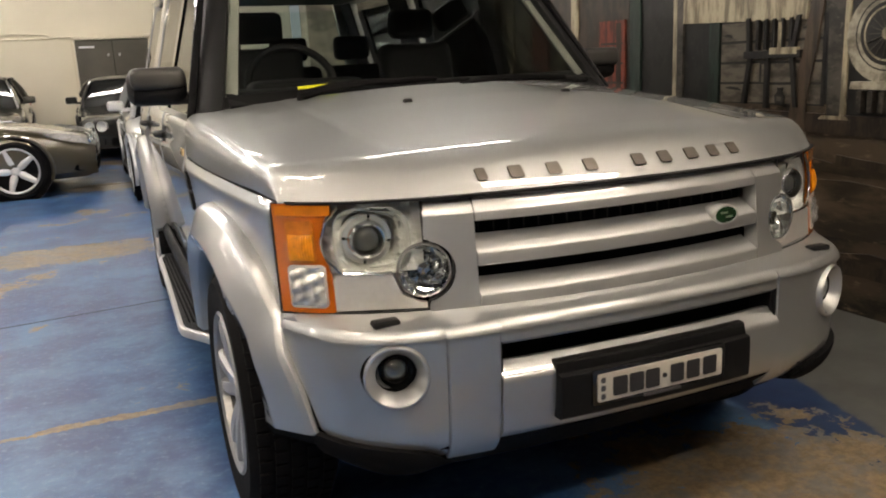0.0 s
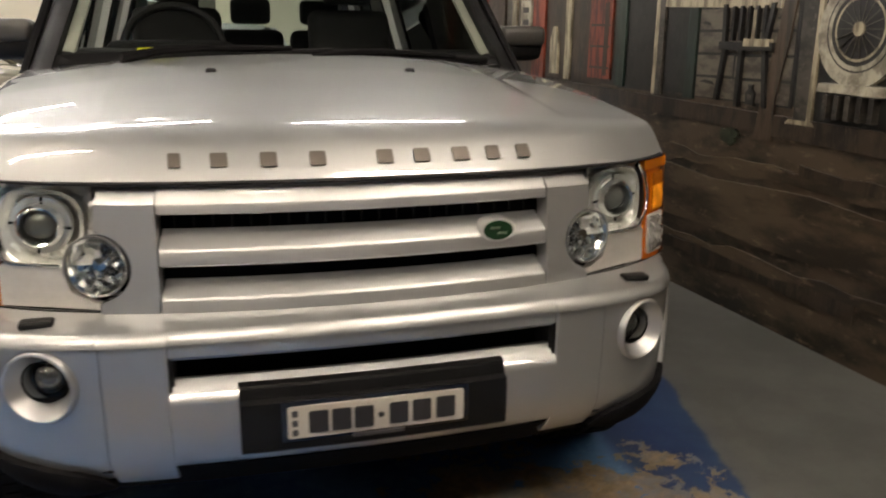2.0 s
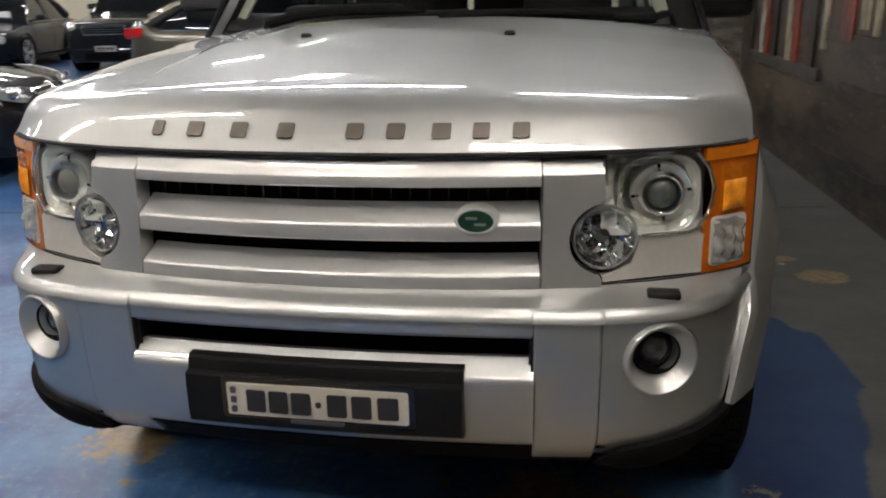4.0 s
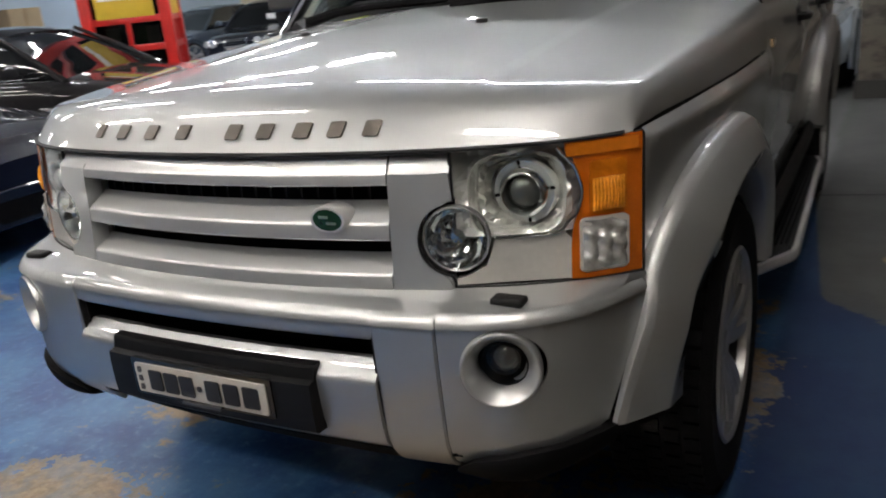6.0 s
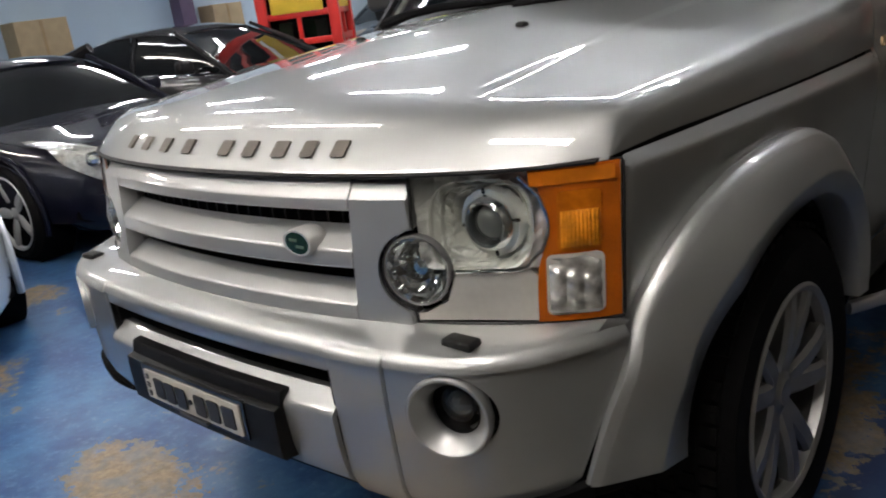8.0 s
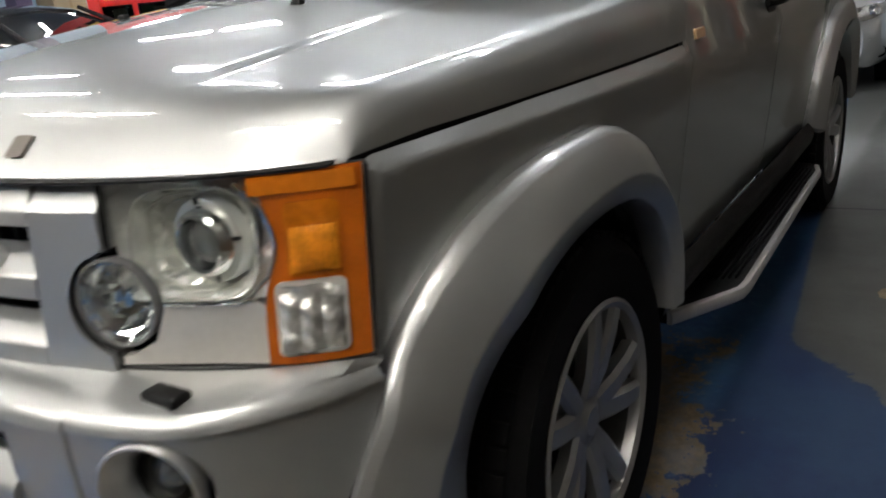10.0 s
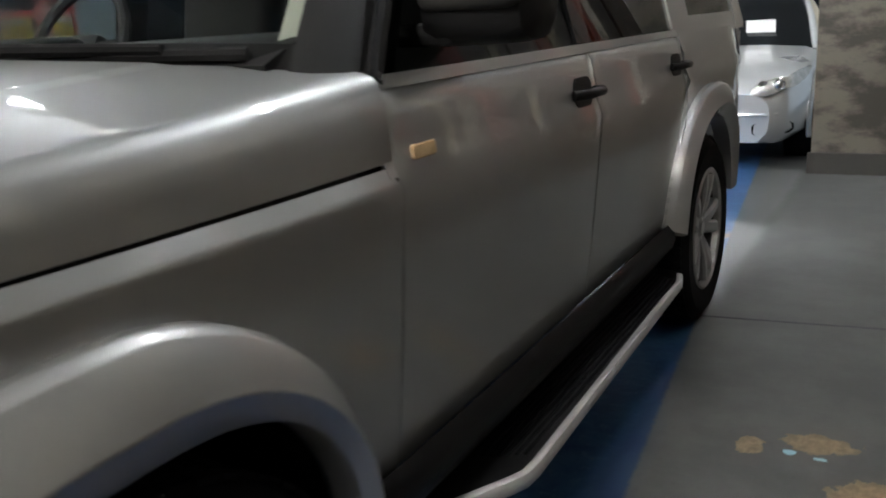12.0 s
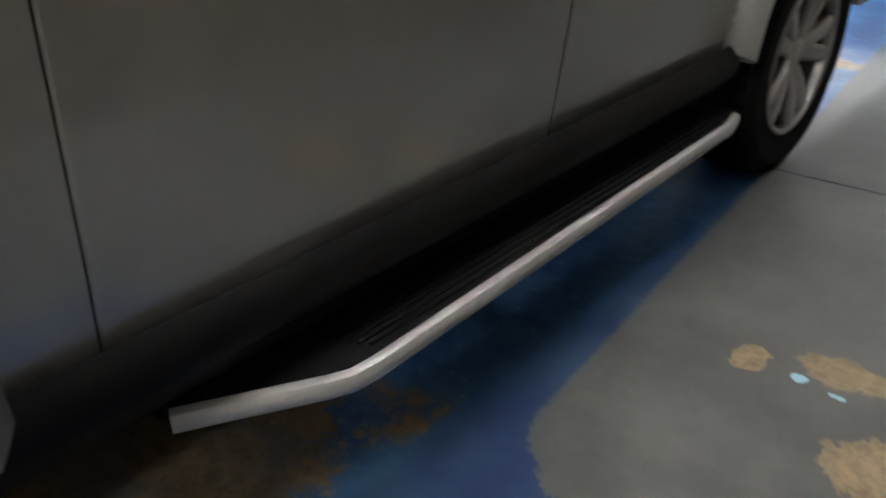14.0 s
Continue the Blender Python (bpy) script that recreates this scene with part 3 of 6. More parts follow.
for x0, w in LET:
    bm = bmesh.new()
    prism(bm, rounded(x0 + 0.010, x0 + w - 0.010, 1.079, 1.105, 0.004, 3), lambda a, b, d: bonnet_front(a, b) + Vector((0, -0.9, 0.45)) * d, 0.0045, -0.004)
    part("letter_bar", bm, BRONZE, suv, "raised bronze-grey lettering bar")

# ---- headlamps ----
def lamp(s):
    L = part("headlamp", shell([[face(x, z, -0.11 + 0.02 * (x < 0.56)) for x in np.linspace(0.545, 0.835, 12)] for z in np.linspace(0.792, 1.046, 8)], 0.008), LAMP_PANEL, suv, "headlamp with projector, amber wrap-round corner and round lamp")

    def put(name, bm, m, label=""):
        return part(name, mirror(bm, s), m, L, label)
    if s < 0:
        L.data.transform(Matrix.Diagonal((-1, 1, 1, 1)))
        L.data.flip_normals()
    # lower brushed panel
    bm = bmesh.new()
    prism(bm, [(0.545, 0.794), (0.746, 0.794), (0.746, 0.870), (0.735, 0.882), (0.618, 0.882), (0.60, 0.83), (0.56, 0.808), (0.545, 0.806)], lambda a, b, d: face(a, b, d), 0.000, -0.02)
    put("lamp_panel", bm, LAMP_PANEL, "grey metallic panel under the lamp")
    # reflector bowl of stepped rings, and the smooth chrome tray beside it
    c = Vector((0.655, 0.0, 0.957))
    yc = face_y(0.655, 0.957)
    bm = bmesh.new()
    n, rows = 40, []
    rnd = random.Random(5)
    for k, (f, dd) in enumerate(((1.03, -0.010), (1.0, -0.012), (0.985, -0.020), (0.90, -0.034), (0.885, -0.030), (0.86, -0.032), (0.845, -0.046), (0.74, -0.056), (0.725, -0.052), (0.70, -0.056), (0.56, -0.074))):
        row = []
        for i in range(n + 1):
            t = 2 * math.pi * i / n
            ex, ez = math.cos(t), math.sin(t)
            q = 1 / max(abs(ex) ** 3.2 + abs(ez) ** 3.2, 1e-6) ** (1 / 3.2)
            wob = (0.007 * ((i % 8) == 0) + (0.0035 * math.sin(i * 2.4 + k * 1.9) if i not in (0, n) else 0)) * (2 < k < 10)
            row.append(face(c.x + 0.083 * q * f * ex, c.z + 0.077 * q * f * ez, dd + wob))
        rows.append(row)
    grid(bm, rows)
    part("reflector", mirror(bm, s), REFLECTOR, L, "stepped chrome reflector bowl", smooth=False)
    bm = bmesh.new()
    nu, nv = 22, 16
    pts = []
    for j in range(nv + 1):
        row = []
        for i in range(nu + 1):
            x, z = lerp(0.5435, 0.772, i / nu), lerp(0.884, 1.046, j / nv)
            r = math.hypot((x - c.x) / 0.083, (z - c.z) / 0.077)
            wave = 0.022 * math.sin((x - 0.549) * 42) * math.sin((z - 0.884) * 26 + 0.6) + rnd.uniform(-0.0035, 0.0035)
            rim = 0.03 * max(0.0, 1 - min(x - 0.5435, 1.046 - z, z - 0.884 + 0.004) / 0.016)
            row.append(face(x, z, -0.045 + wave + rim - 0.06 * max(0.0, min(1.0, (1.02 - r) / 0.3))))
        pts.append(row)
    grid(bm, pts)
    part("reflector_tray", mirror(bm, s), TRAY, L, "moulded chrome tray", smooth=False)
    bm = bmesh.new()
    edge = [face(x, 0.8835, 0.001) for x in np.linspace(0.618, 0.715, 6)] + [face(0.730, 0.888, 0.001), face(0.738, 0.900, 0.001)] + [face(0.742 + 0.020 * math.exp(-((z - 0.955) / 0.05) ** 2), z, 0.001) for z in np.linspace(0.915, 1.005, 8)] + [face(0.736, 1.022, 0.001), face(0.722, 1.040, 0.001)]
    tube(bm, edge, 0.0034, 8)
    put("lamp_rim", bm, CHROME, "thin chrome edge of the lamp")
    # projector: ring, barrel, lens
    m = Matrix.Translation((c.x, yc + 0.06, c.z)) @ Euler((radians(90), 0, radians(4))).to_matrix().to_4x4()
    bm = bmesh.new()
    lathe(bm, [(0.034, 0.030), (0.036, 0.040), (0.040, 0.042), (0.046, 0.036), (0.050, 0.02), (0.040, 0.0), (0.032, 0.0)], m, 36)
    put("projector_ring", bm, CHROME, "chrome projector ring")
    bm = bmesh.new()
    lathe(bm, [(0.0475, 0.014), (0.049, 0.022), (0.059, 0.024), (0.062, 0.018), (0.062, 0.0), (0.0475, 0.0)], m, 36)
    put("bezel_ring", bm, REFLECTOR, "notched satin chrome bezel")
    for k in range(4):
        bm = bmesh.new()
        box(bm, (0, 0, 0), (0.010, 0.007, 0.01), 0.002, m @ Matrix.Rotation(radians(90 * k + 8), 4, "Z") @ Matrix.Translation((0.0555, 0, 0.0205)))
        put("ring_clip", bm, GLOSS_BLACK)
    bm = bmesh.new()
    lathe(bm, [(0.0001, 0.040), (0.012, 0.039), (0.022, 0.035), (0.030, 0.027), (0.0345, 0.016), (0.0345, 0.005), (0.0001, 0.005)], m, 32)
    put("projector_lens", bm, mat("projector_glass", (0.15, 0.155, 0.15), rough=0.04, metal=0.45, coat=1.0, var=0.1), "dark glass projector lens")
    # amber corner: frame, lit cell with ribs, clear side lamp
    AM = lambda a, b, d: face(a, b, d)

    def am_in(z):
        return 0.744 - 0.010 * min(1, max(0, (z - 1.018) / 0.006)) + 0.020 * math.exp(-((z - 0.955) / 0.05) ** 2)
    bm = bmesh.new()
    zs = list(np.linspace(0.792, 1.014, 18)) + [1.018, 1.022, 1.026, 1.035, 1.044, 1.050]
    shell([[face(lerp(am_in(z), 0.853, i / 11), z, 0.001 + 0.001 * (z > 1.02) + 0.003 * math.sin(math.pi * i / 11)) for i in range(12)] for z in zs], 0.012, bm)
    amb = put("amber_lens", bm, AMBER, "orange wrap-round indicator lens")
    bm = bmesh.new()
    prism(bm, [(lerp(0.737, 0.846, k / 8), 1.022) for k in range(9)] + [(lerp(0.846, 0.737, k / 8), 1.046) for k in range(9)], AM, 0.0062, 0.0)
    part("top_band", mirror(bm, s), AMBER_BAND, amb, "amber top band, overhead light put into its lighter colour")
    bm = bmesh.new()
    prism(bm, rounded(0.773, 0.829, 0.912, 1.010, 0.008, 3), AM, 0.006, 0.0)
    part("indicator_cell", mirror(bm, s), AMBER_CELL, amb, "deep amber indicator window")
    bm = bmesh.new()
    pts = []
    for j in range(15):
        z = lerp(0.917, 0.978, j / 14)
        pts.append([AM(lerp(0.777, 0.826, i / 40), z, 0.0068 + 0.0020 * (i // 2 % 2) + 0.008 * math.sin(math.pi * i / 40) * math.sin(math.pi * j / 14) ** 0.7) for i in range(41)])
    grid(bm, pts)
    part("indicator_bulb", mirror(bm, s), AMBER_BRIGHT, amb, "ribbed amber bulb window")
    bm = bmesh.new()
    prism(bm, rounded(0.757, 0.832, 0.804, 0.906, 0.010, 4), AM, 0.0062, 0.0)
    part("side_lamp_frame", mirror(bm, s), mat("side_lamp_tray", (0.62, 0.60, 0.56), rough=0.3, metal=0.3), amb)
    bm = bmesh.new()
    pts = []
    for j in range(15):
        pts.append([AM(lerp(0.761, 0.828, i / 30), lerp(0.809, 0.901, j / 14), 0.0075 + (0.006 * abs(math.sin(i * 0.315)) + 0.006 * math.sin(math.pi * i / 30)) * math.sin(math.pi * min(1, j / 13) + 0.1) + 0.003 * math.sin(j * 1.3 + i * 0.21)) for i in range(31)])
    grid(bm, pts)
    part("side_lamp", mirror(bm, s), LENS_WHITE, amb, "clear fluted side lamp")
    # round lamp
    m2 = Matrix.Translation((DRL[0], face_y(DRL[0], DRL[1]) + 0.003, DRL[1])) @ Euler((radians(90), 0, radians(15))).to_matrix().to_4x4()
    bm = bmesh.new()
    lathe(bm, [(0.0605, -0.010), (0.065, -0.010), (0.0655, 0.006), (0.064, 0.009), (0.0605, 0.007)], m2, 40)
    rl = put("round_lamp", bm, mat("lamp_rim_grey", (0.24, 0.24, 0.245), rough=0.2, metal=0.5, coat=0.6), "round clear driving lamp")
    bm = bmesh.new()
    rows = []
    rnd = random.Random(11)
    for f, dd in ((1.0, 0.006), (0.9, -0.006), (0.78, -0.016), (0.64, -0.026), (0.48, -0.034), (0.32, -0.040), (0.02, -0.044)):
        rows.append([m2 @ Vector((0.061 * f * math.cos(2 * math.pi * i / 16), 0.061 * f * math.sin(2 * math.pi * i / 16), dd + rnd.uniform(-0.007, 0.007) * (f < 0.95))) for i in range(16)])
        rows[-1].append(rows[-1][0])
    grid(bm, rows)
    part("round_reflector", mirror(bm, s), CHROME, rl, smooth=False)
    bm = bmesh.new()
    lathe(bm, [(0.0001, -0.01), (0.014, -0.012), (0.017, -0.03), (0.0001, -0.03)], m2, 20)
    part("bulb_cap", mirror(bm, s), CHROME, rl)
    bm = bmesh.new()
    lathe(bm, [(0.0001, 0.0225), (0.03, 0.020), (0.05, 0.0135), (0.0605, 0.0085), (0.0605, 0.006), (0.0001, 0.018)], m2, 32)
    o = part("round_glass", mirror(bm, s), CLEAR_LENS, rl)
    o.visible_shadow = False
    # clear cover over reflector and panel
    bm = bmesh.new()
    shell([[face(x, z, 0.006) for x in np.linspace(0.585 if z < 0.95 else 0.545, 0.745, 9)] for z in np.linspace(0.882, 1.046, 9)], 0.003, bm)
    o = put("lens_cover", bm, CLEAR_LENS, "clear moulded headlamp cover")
    o.visible_shadow = False
    # black gaskets round the lamp
    bm = bmesh.new()
    tube(bm, [face(x, 0.7885, -0.001) for x in np.linspace(0.540, 0.856, 12)] + [face(0.857, z, -0.003) for z in np.linspace(0.80, 1.045, 8)] + [face(x, 1.0495, -0.004) for x in np.linspace(0.856, 0.54, 12)], 0.003, 6)
    put("gasket", bm, SEAM)
    arc = [(0.541, z) for z in (1.045, 1.0, 0.968)] + [(DRL[0] + 0.0735 * math.cos(radians(-268 + 170 * k / 14)), DRL[1] + 0.0735 * math.sin(radians(-268 + 170 * k / 14))) for k in range(15)] + [(0.541, 0.80), (0.541, 0.79)]
    bm = bmesh.new()
    tube(bm, [face(a, b, 0.000) for a, b in arc], 0.0038, 6)
    put("gasket", bm, SEAM)


for s in (-1, 1):
    lamp(s)

# ---- front bumper ----
FOG = (0.660, 0.669)


def ring_patch(f, c, inner, outer, n=64, m=10, ease=1.6):
    """A sheet between a closed curve inner(t) and a polygon, seen from the centre c."""
    rows = []
    for k in range(n + 1):
        t = 2 * math.pi * k / n
        dx, dz = math.cos(t), math.sin(t)
        best = 9.0
        for (ax, az), (bx_, bz) in zip(outer, outer[1:] + outer[:1]):
            ex, ez = bx_ - ax, bz - az
            det = dx * -ez + ex * dz
            if abs(det) < 1e-9:
                continue
            r = ((ax - c[0]) * -ez + ex * (az - c[1])) / det
            w = (dx * (az - c[1]) - dz * (ax - c[0])) / det
            if r > 0 and -1e-6 <= w <= 1 + 1e-6:
                best = min(best, r)
        r0 = inner(t)
        rows.append([f(c[0] + dx * lerp(r0, best, (j / m) ** ease), c[1] + dz * lerp(r0, best, (j / m) ** ease)) for j in range(m + 1)])
    bm = bmesh.new()
    grid(bm, rows)
    bmesh.ops.remove_doubles(bm, verts=bm.verts, dist=0.0004)
    return bm


for s in (-1, 1):
    poly = [(0.547, 0.425), (0.60, 0.47), (0.70, 0.492), (0.812, 0.503), (0.826, 0.57), (0.846, 0.67), (0.858, 0.74), (0.860, 0.765), (0.547, 0.765)]
    bm = ring_patch(lambda x, z: bump(x, z), FOG, lambda t: 0.074, poly, n=80, m=12)
    bmesh.ops.solidify(bm, geom=bm.faces[:], thickness=0.006)
    part("bumper_corner", mirror(bm, s), SILVER, suv, "silver bumper corner")
    # fog lamp: funnel, bowl, lens
    sl = (bump_y(FOG[0] + 0.01) - bump_y(FOG[0] - 0.01)) / 0.02
    m = Matrix.Translation((FOG[0], bump_y(FOG[0]), FOG[1])) @ Euler((radians(90), 0, math.atan(sl))).to_matrix().to_4x4()
    bm = bmesh.new()
    lathe(bm, [(0.0765, -0.012), (0.0765, 0.004), (0.073, 0.009), (0.069, 0.009), (0.062, 0.001), (0.050, -0.018), (0.046, -0.025), (0.045, -0.045), (0.060, -0.045)], m, 48)
    fg = part("fog_lamp", mirror(bm, s), SILVER_TRIM, suv, "recessed fog lamp in a silver funnel ring")
    bm = bmesh.new()
    bowl_m = Matrix.Translation(m.translation) @ Euler((radians(90), 0, 0.5 * math.atan(sl))).to_matrix().to_4x4()
    lathe(bm, [(0.0455, -0.027), (0.0455, -0.095), (0.0001, -0.095), (0.0001, -0.09), (0.0425, -0.09), (0.0425, -0.027)], bowl_m, 28)
    part("fog_bowl", mirror(bm, s), DARK, fg)
    bm = bmesh.new()
    m3 = bowl_m @ Matrix.Translation((-0.004, 0.003, 0.018))
    lathe(bm, [(0.0001, -0.045), (0.015, -0.048), (0.027, -0.058), (0.030, -0.075), (0.0001, -0.075)], m3, 24)
    part("fog_lens", mirror(bm, s), mat("fog_glass", (0.30, 0.30, 0.30), rough=0.10, metal=0.8, coat=1.0, var=0.4, scale=40), fg)
    bm = bmesh.new()
    lathe(bm, [(0.029, -0.058), (0.033, -0.056), (0.033, -0.075), (0.029, -0.075)], m3, 24)
    part("fog_rim", mirror(bm, s), GLOSS_BLACK, fg)
    bm = bmesh.new()
    lathe(bm, [(0.0001, -0.021), (0.02, -0.0225), (0.0455, -0.028), (0.0455, -0.030), (0.0001, -0.024)], bowl_m, 28)
    part("fog_cover", mirror(bm, s), CLEAR_LENS, fg).visible_shadow = False
    # upright panel between the seams
    bm = bmesh.new()
    zs = list(np.linspace(0.425, 0.47, 4)) + list(np.linspace(0.50, 0.74, 9)) + [0.751, 0.756, 0.761, 0.766]
    shell([[bump(x, z, 0.004 - 0.003 * (x < 0.420) - 0.003 * (x > 0.5425)) for x in (0.4175, 0.4185, 0.421, 0.45, 0.48, 0.51, 0.541, 0.5435, 0.545)] for z in zs], 0.01, bm)
    part("bumper_panel", mirror(bm, s), SILVER, suv)
    # washer cover on the top shelf
    bm = bmesh.new()
    box(bm, (0.662, 0.092, 0.784), (0.064, 0.036, 0.016), 0.006, segs=3)
    part("washer_cover", mirror(bm, s), BLACK_TRIM, suv, "black headlamp washer cover")
    # black lower skirt at the corner
    bm = bmesh.new()

    def skirt(x, t):
        zt = curve_at(x, ((0.545, 0.428), (0.60, 0.472), (0.70, 0.494), (0.82, 0.505)))
        zb = curve_at(x, ((0.545, 0.424), (0.575, 0.416), (0.62, 0.410), (0.70, 0.414), (0.82, 0.436)))
        p = bump(x, zt, -0.003 - 0.050 * t * t)
        return Vector((p.x, p.y, lerp(zt, zb, t ** 0.9)))
    shell([[skirt(x, t) for x in np.linspace(0.552, 0.822, 16)] for t in (0, 0.12, 0.3, 0.5, 0.7, 0.85, 1)], 0.02, bm)
    part("bumper_skirt", mirror(bm, s), COWL_BLACK, suv, "black plastic lower bumper skirt")
# top shelf from the face to the crest, over the whole width
bm = bmesh.new()
rows = []
xs = sorted(list(np.linspace(-0.856, 0.856, 81)) + [s * x for s in (-1, 1) for x in (0.4155, 0.4175, 0.5455, 0.5475)])
for t in (0, 0.25, 0.5, 0.75, 0.92, 0.97, 0.99, 1.0):
    row = []
    for x in xs:
        a = Vector((x, face_y(x) + (0.012 if abs(x) > 0.5 else 0.0), 0.7815))
        b = bump(x, 0.766)
        b.y = min(b.y, a.y - 0.004)
        p = a.lerp(b, t)
        p.z = lerp(0.7815, 0.7675, t ** 1.5)
        row.append(p)
    rows.append(row)
for z, k in ((0.764, 1.0), (0.760, 1.0), (0.755, 0.9), (0.749, 0.75)):
    row = []
    for x in xs:
        p = bump(x, z, 0.0052 * k if 0.4165 < abs(x) < 0.5465 else 0.0016 - 0.007 * (1 - k))
        p.y = min(p.y, face_y(x) + 0.006)
        row.append(p)
    rows.append(row)
shell(rows, 0.008, bm)
part("bumper_shelf", bm, SILVER, suv)
bm = bmesh.new()
tube(bm, [face(x, 0.7828, 0.0115 if abs(x) < 0.54 else 0.001) for x in np.linspace(-0.80, 0.80, 61)], 0.0026, 6)
part("grille_seam", bm, SEAM, suv)
for s in (-1, 1):
    bm = bmesh.new()
    tube(bm, [Vector((s * 0.5465, lerp(face_y(0.5465) + 0.008, bump_y(0.5465) + 0.012, t), lerp(0.7815, 0.7675, t ** 1.5) - 0.0005)) for t in (0, 0.3, 0.6, 0.85)] + [bump(s * 0.5465, z, 0.0025) for z in (0.7655, 0.761, 0.755)], 0.0016, 6)
    part("bumper_seam", bm, SEAM, suv)
# centre: upper beam, dark slot, lower panel
bm = bmesh.new()
shell([[bump(x, z, 0.0005 - 0.008 * (z < 0.719)) for x in np.linspace(-0.416, 0.416, 41)] for z in (0.7145, 0.717, 0.722, 0.735, 0.75, 0.756, 0.761, 0.766)], 0.02, bm)
part("bumper_beam", bm, SILVER, suv, "silver upper bumper beam")
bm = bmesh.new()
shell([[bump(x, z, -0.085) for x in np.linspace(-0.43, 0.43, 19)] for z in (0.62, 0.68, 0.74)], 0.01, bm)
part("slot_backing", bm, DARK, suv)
bm = bmesh.new()
sec = [(0.648, -0.040), (0.656, -0.038), (0.657, -0.034), (0.631, -0.001), (0.628, 0.0015), (0.623, 0.002), (0.58, 0.002), (0.54, 0.0005), (0.50, -0.004), (0.485, -0.012), (0.478, -0.022)]
shell([[bump(x, z, d + 0.002) for x in np.linspace(-0.4172, 0.4172, 41)] for z, d in sec], 0.012, bm)
part("bumper_lower", bm, SILVER, suv, "silver lower bumper centre")
bm = bmesh.new()
shell([[Vector((x, bump_y(x) + 0.035 + 0.13 * t, lerp(0.485, 0.375, t))) for x in np.linspace(-0.56, 0.56, 25)] for t in (0, 0.3, 0.6, 1)], 0.02, bm)
part("bumper_valance", bm, COWL_BLACK, suv, "black lower valance")
for s in (-1, 1):
    bm = bmesh.new()
    shell([[bump(0.4185, z, d) for d in (0.0, -0.03, -0.06, -0.095)] for z in np.linspace(0.60, 0.755, 6)], 0.006, bm)
    part("slot_end", mirror(bm, s), BLACK_TRIM, suv)
    for x in (0.4165, 0.5465):
        bm = bmesh.new()
        shell([[bump(s * x + d_, z, -0.012) for d_ in (-0.008, 0.008)] for z in np.linspace(0.44, 0.745, 8)], 0.004, bm)
        part("bumper_seam", bm, SEAM, suv)
# plate surround and plate, with bars for its characters
holder = tagged(part("plate_surround", bmesh.new(), HOLDER, suv), "black plastic number plate surround")
bm = bmesh.new()
rows = []
for z, d in ((0.658, -0.02), (0.656, 0.000), (0.650, 0.003), (0.628, 0.008), (0.624, 0.024), (0.60, 0.026), (0.55, 0.026), (0.52, 0.024), (0.514, 0.018), (0.512, -0.012)):
    rows.append([Vector((x, -0.034 + 0.1 * x * x - d, z)) for x in np.linspace(-0.285, 0.285, 25)])
g = grid(bm, rows)
for j in (0, -1):
    bm.faces.new([r[j] for r in g])
bmesh.ops.recalc_face_normals(bm, faces=bm.faces)
bm.to_mesh(holder.data)
bm.free()
holder["label"] = "black plastic number plate surround"
PL = lambda a, b, d: Vector((a, -0.058 + 0.1 * a * a - d, b))
bm = bmesh.new()
prism(bm, rounded(-0.205, 0.194, 0.538, 0.626, 0.006, 3), PL, 0.006, -0.004)
fr = part("plate_frame", bm, GLOSS_BLACK, holder)
bm = bmesh.new()
prism(bm, rounded(-0.192, 0.181, 0.546, 0.616, 0.005, 3), PL, 0.009, -0.002)
part("plate", bm, PLATE, holder, "cream number plate with dark character bars")
for x0, x1 in ((-0.150, -0.110), (-0.103, -0.063), (-0.056, -0.016), (-0.006, 0.006), (0.018, 0.058), (0.068, 0.108), (0.120, 0.162)):
    z0, z1 = (0.574, 0.586) if x1 - x0 < 0.02 else (0.556, 0.604)
    bm = bmesh.new()
    prism(bm, rounded(x0, x1, z0, z1, 0.004, 2), PL, 0.0105, 0.008)
    part("plate_bar", bm, PLATE_INK, holder)
SMALL_INK = mat("plate_small_ink", (0.05, 0.05, 0.055), rough=0.5)
for k in range(3):
    bm = bmesh.new()
    prism(bm, rounded(-0.184, -0.172, 0.552 + 0.021 * k, 0.566 + 0.021 * k, 0.003, 2), PL, 0.0105, 0.008)
    part("plate_bar", bm, SMALL_INK, holder)
bm = bmesh.new()
prism(bm, rounded(-0.06, 0.05, 0.536, 0.543, 0.001, 1), PL, 0.0105, 0.0)
part("dealer_bar", bm, SMALL_INK, holder)

# ---- wings, doors, sides ----


def arch_out(t, front=True):
    """Outer edge of the wheel-arch flare at angle t: 0 in front, pi behind."""
    c, s_ = math.cos(t), math.sin(t)
    if front:
        if c > 0:
            z = 0.50 + 0.478 * s_ ** 0.82
            return 0.885 - 0.622 * c ** 0.82 - 0.069 * max(0.0, (0.78 - z) / 0.28) ** 1.4, z
        return 0.885 + 0.455 * abs(c) ** 1.10, 0.50 + 0.478 * s_ ** 1.10
    return 3.77 - math.copysign(0.52 * abs(c) ** 0.8, c), 0.50 + 0.485 * s_ ** 0.8


def arch_in(t, front=True):
    c, s_ = math.cos(t), math.sin(t)
    yc = 0.885 if front else 3.77
    a = 0.478 if c > 0 else 0.38
    return yc - math.copysign(a * abs(c) ** 0.85, c), 0.47 + (0.350 if front else 0.376) * s_ ** 0.85


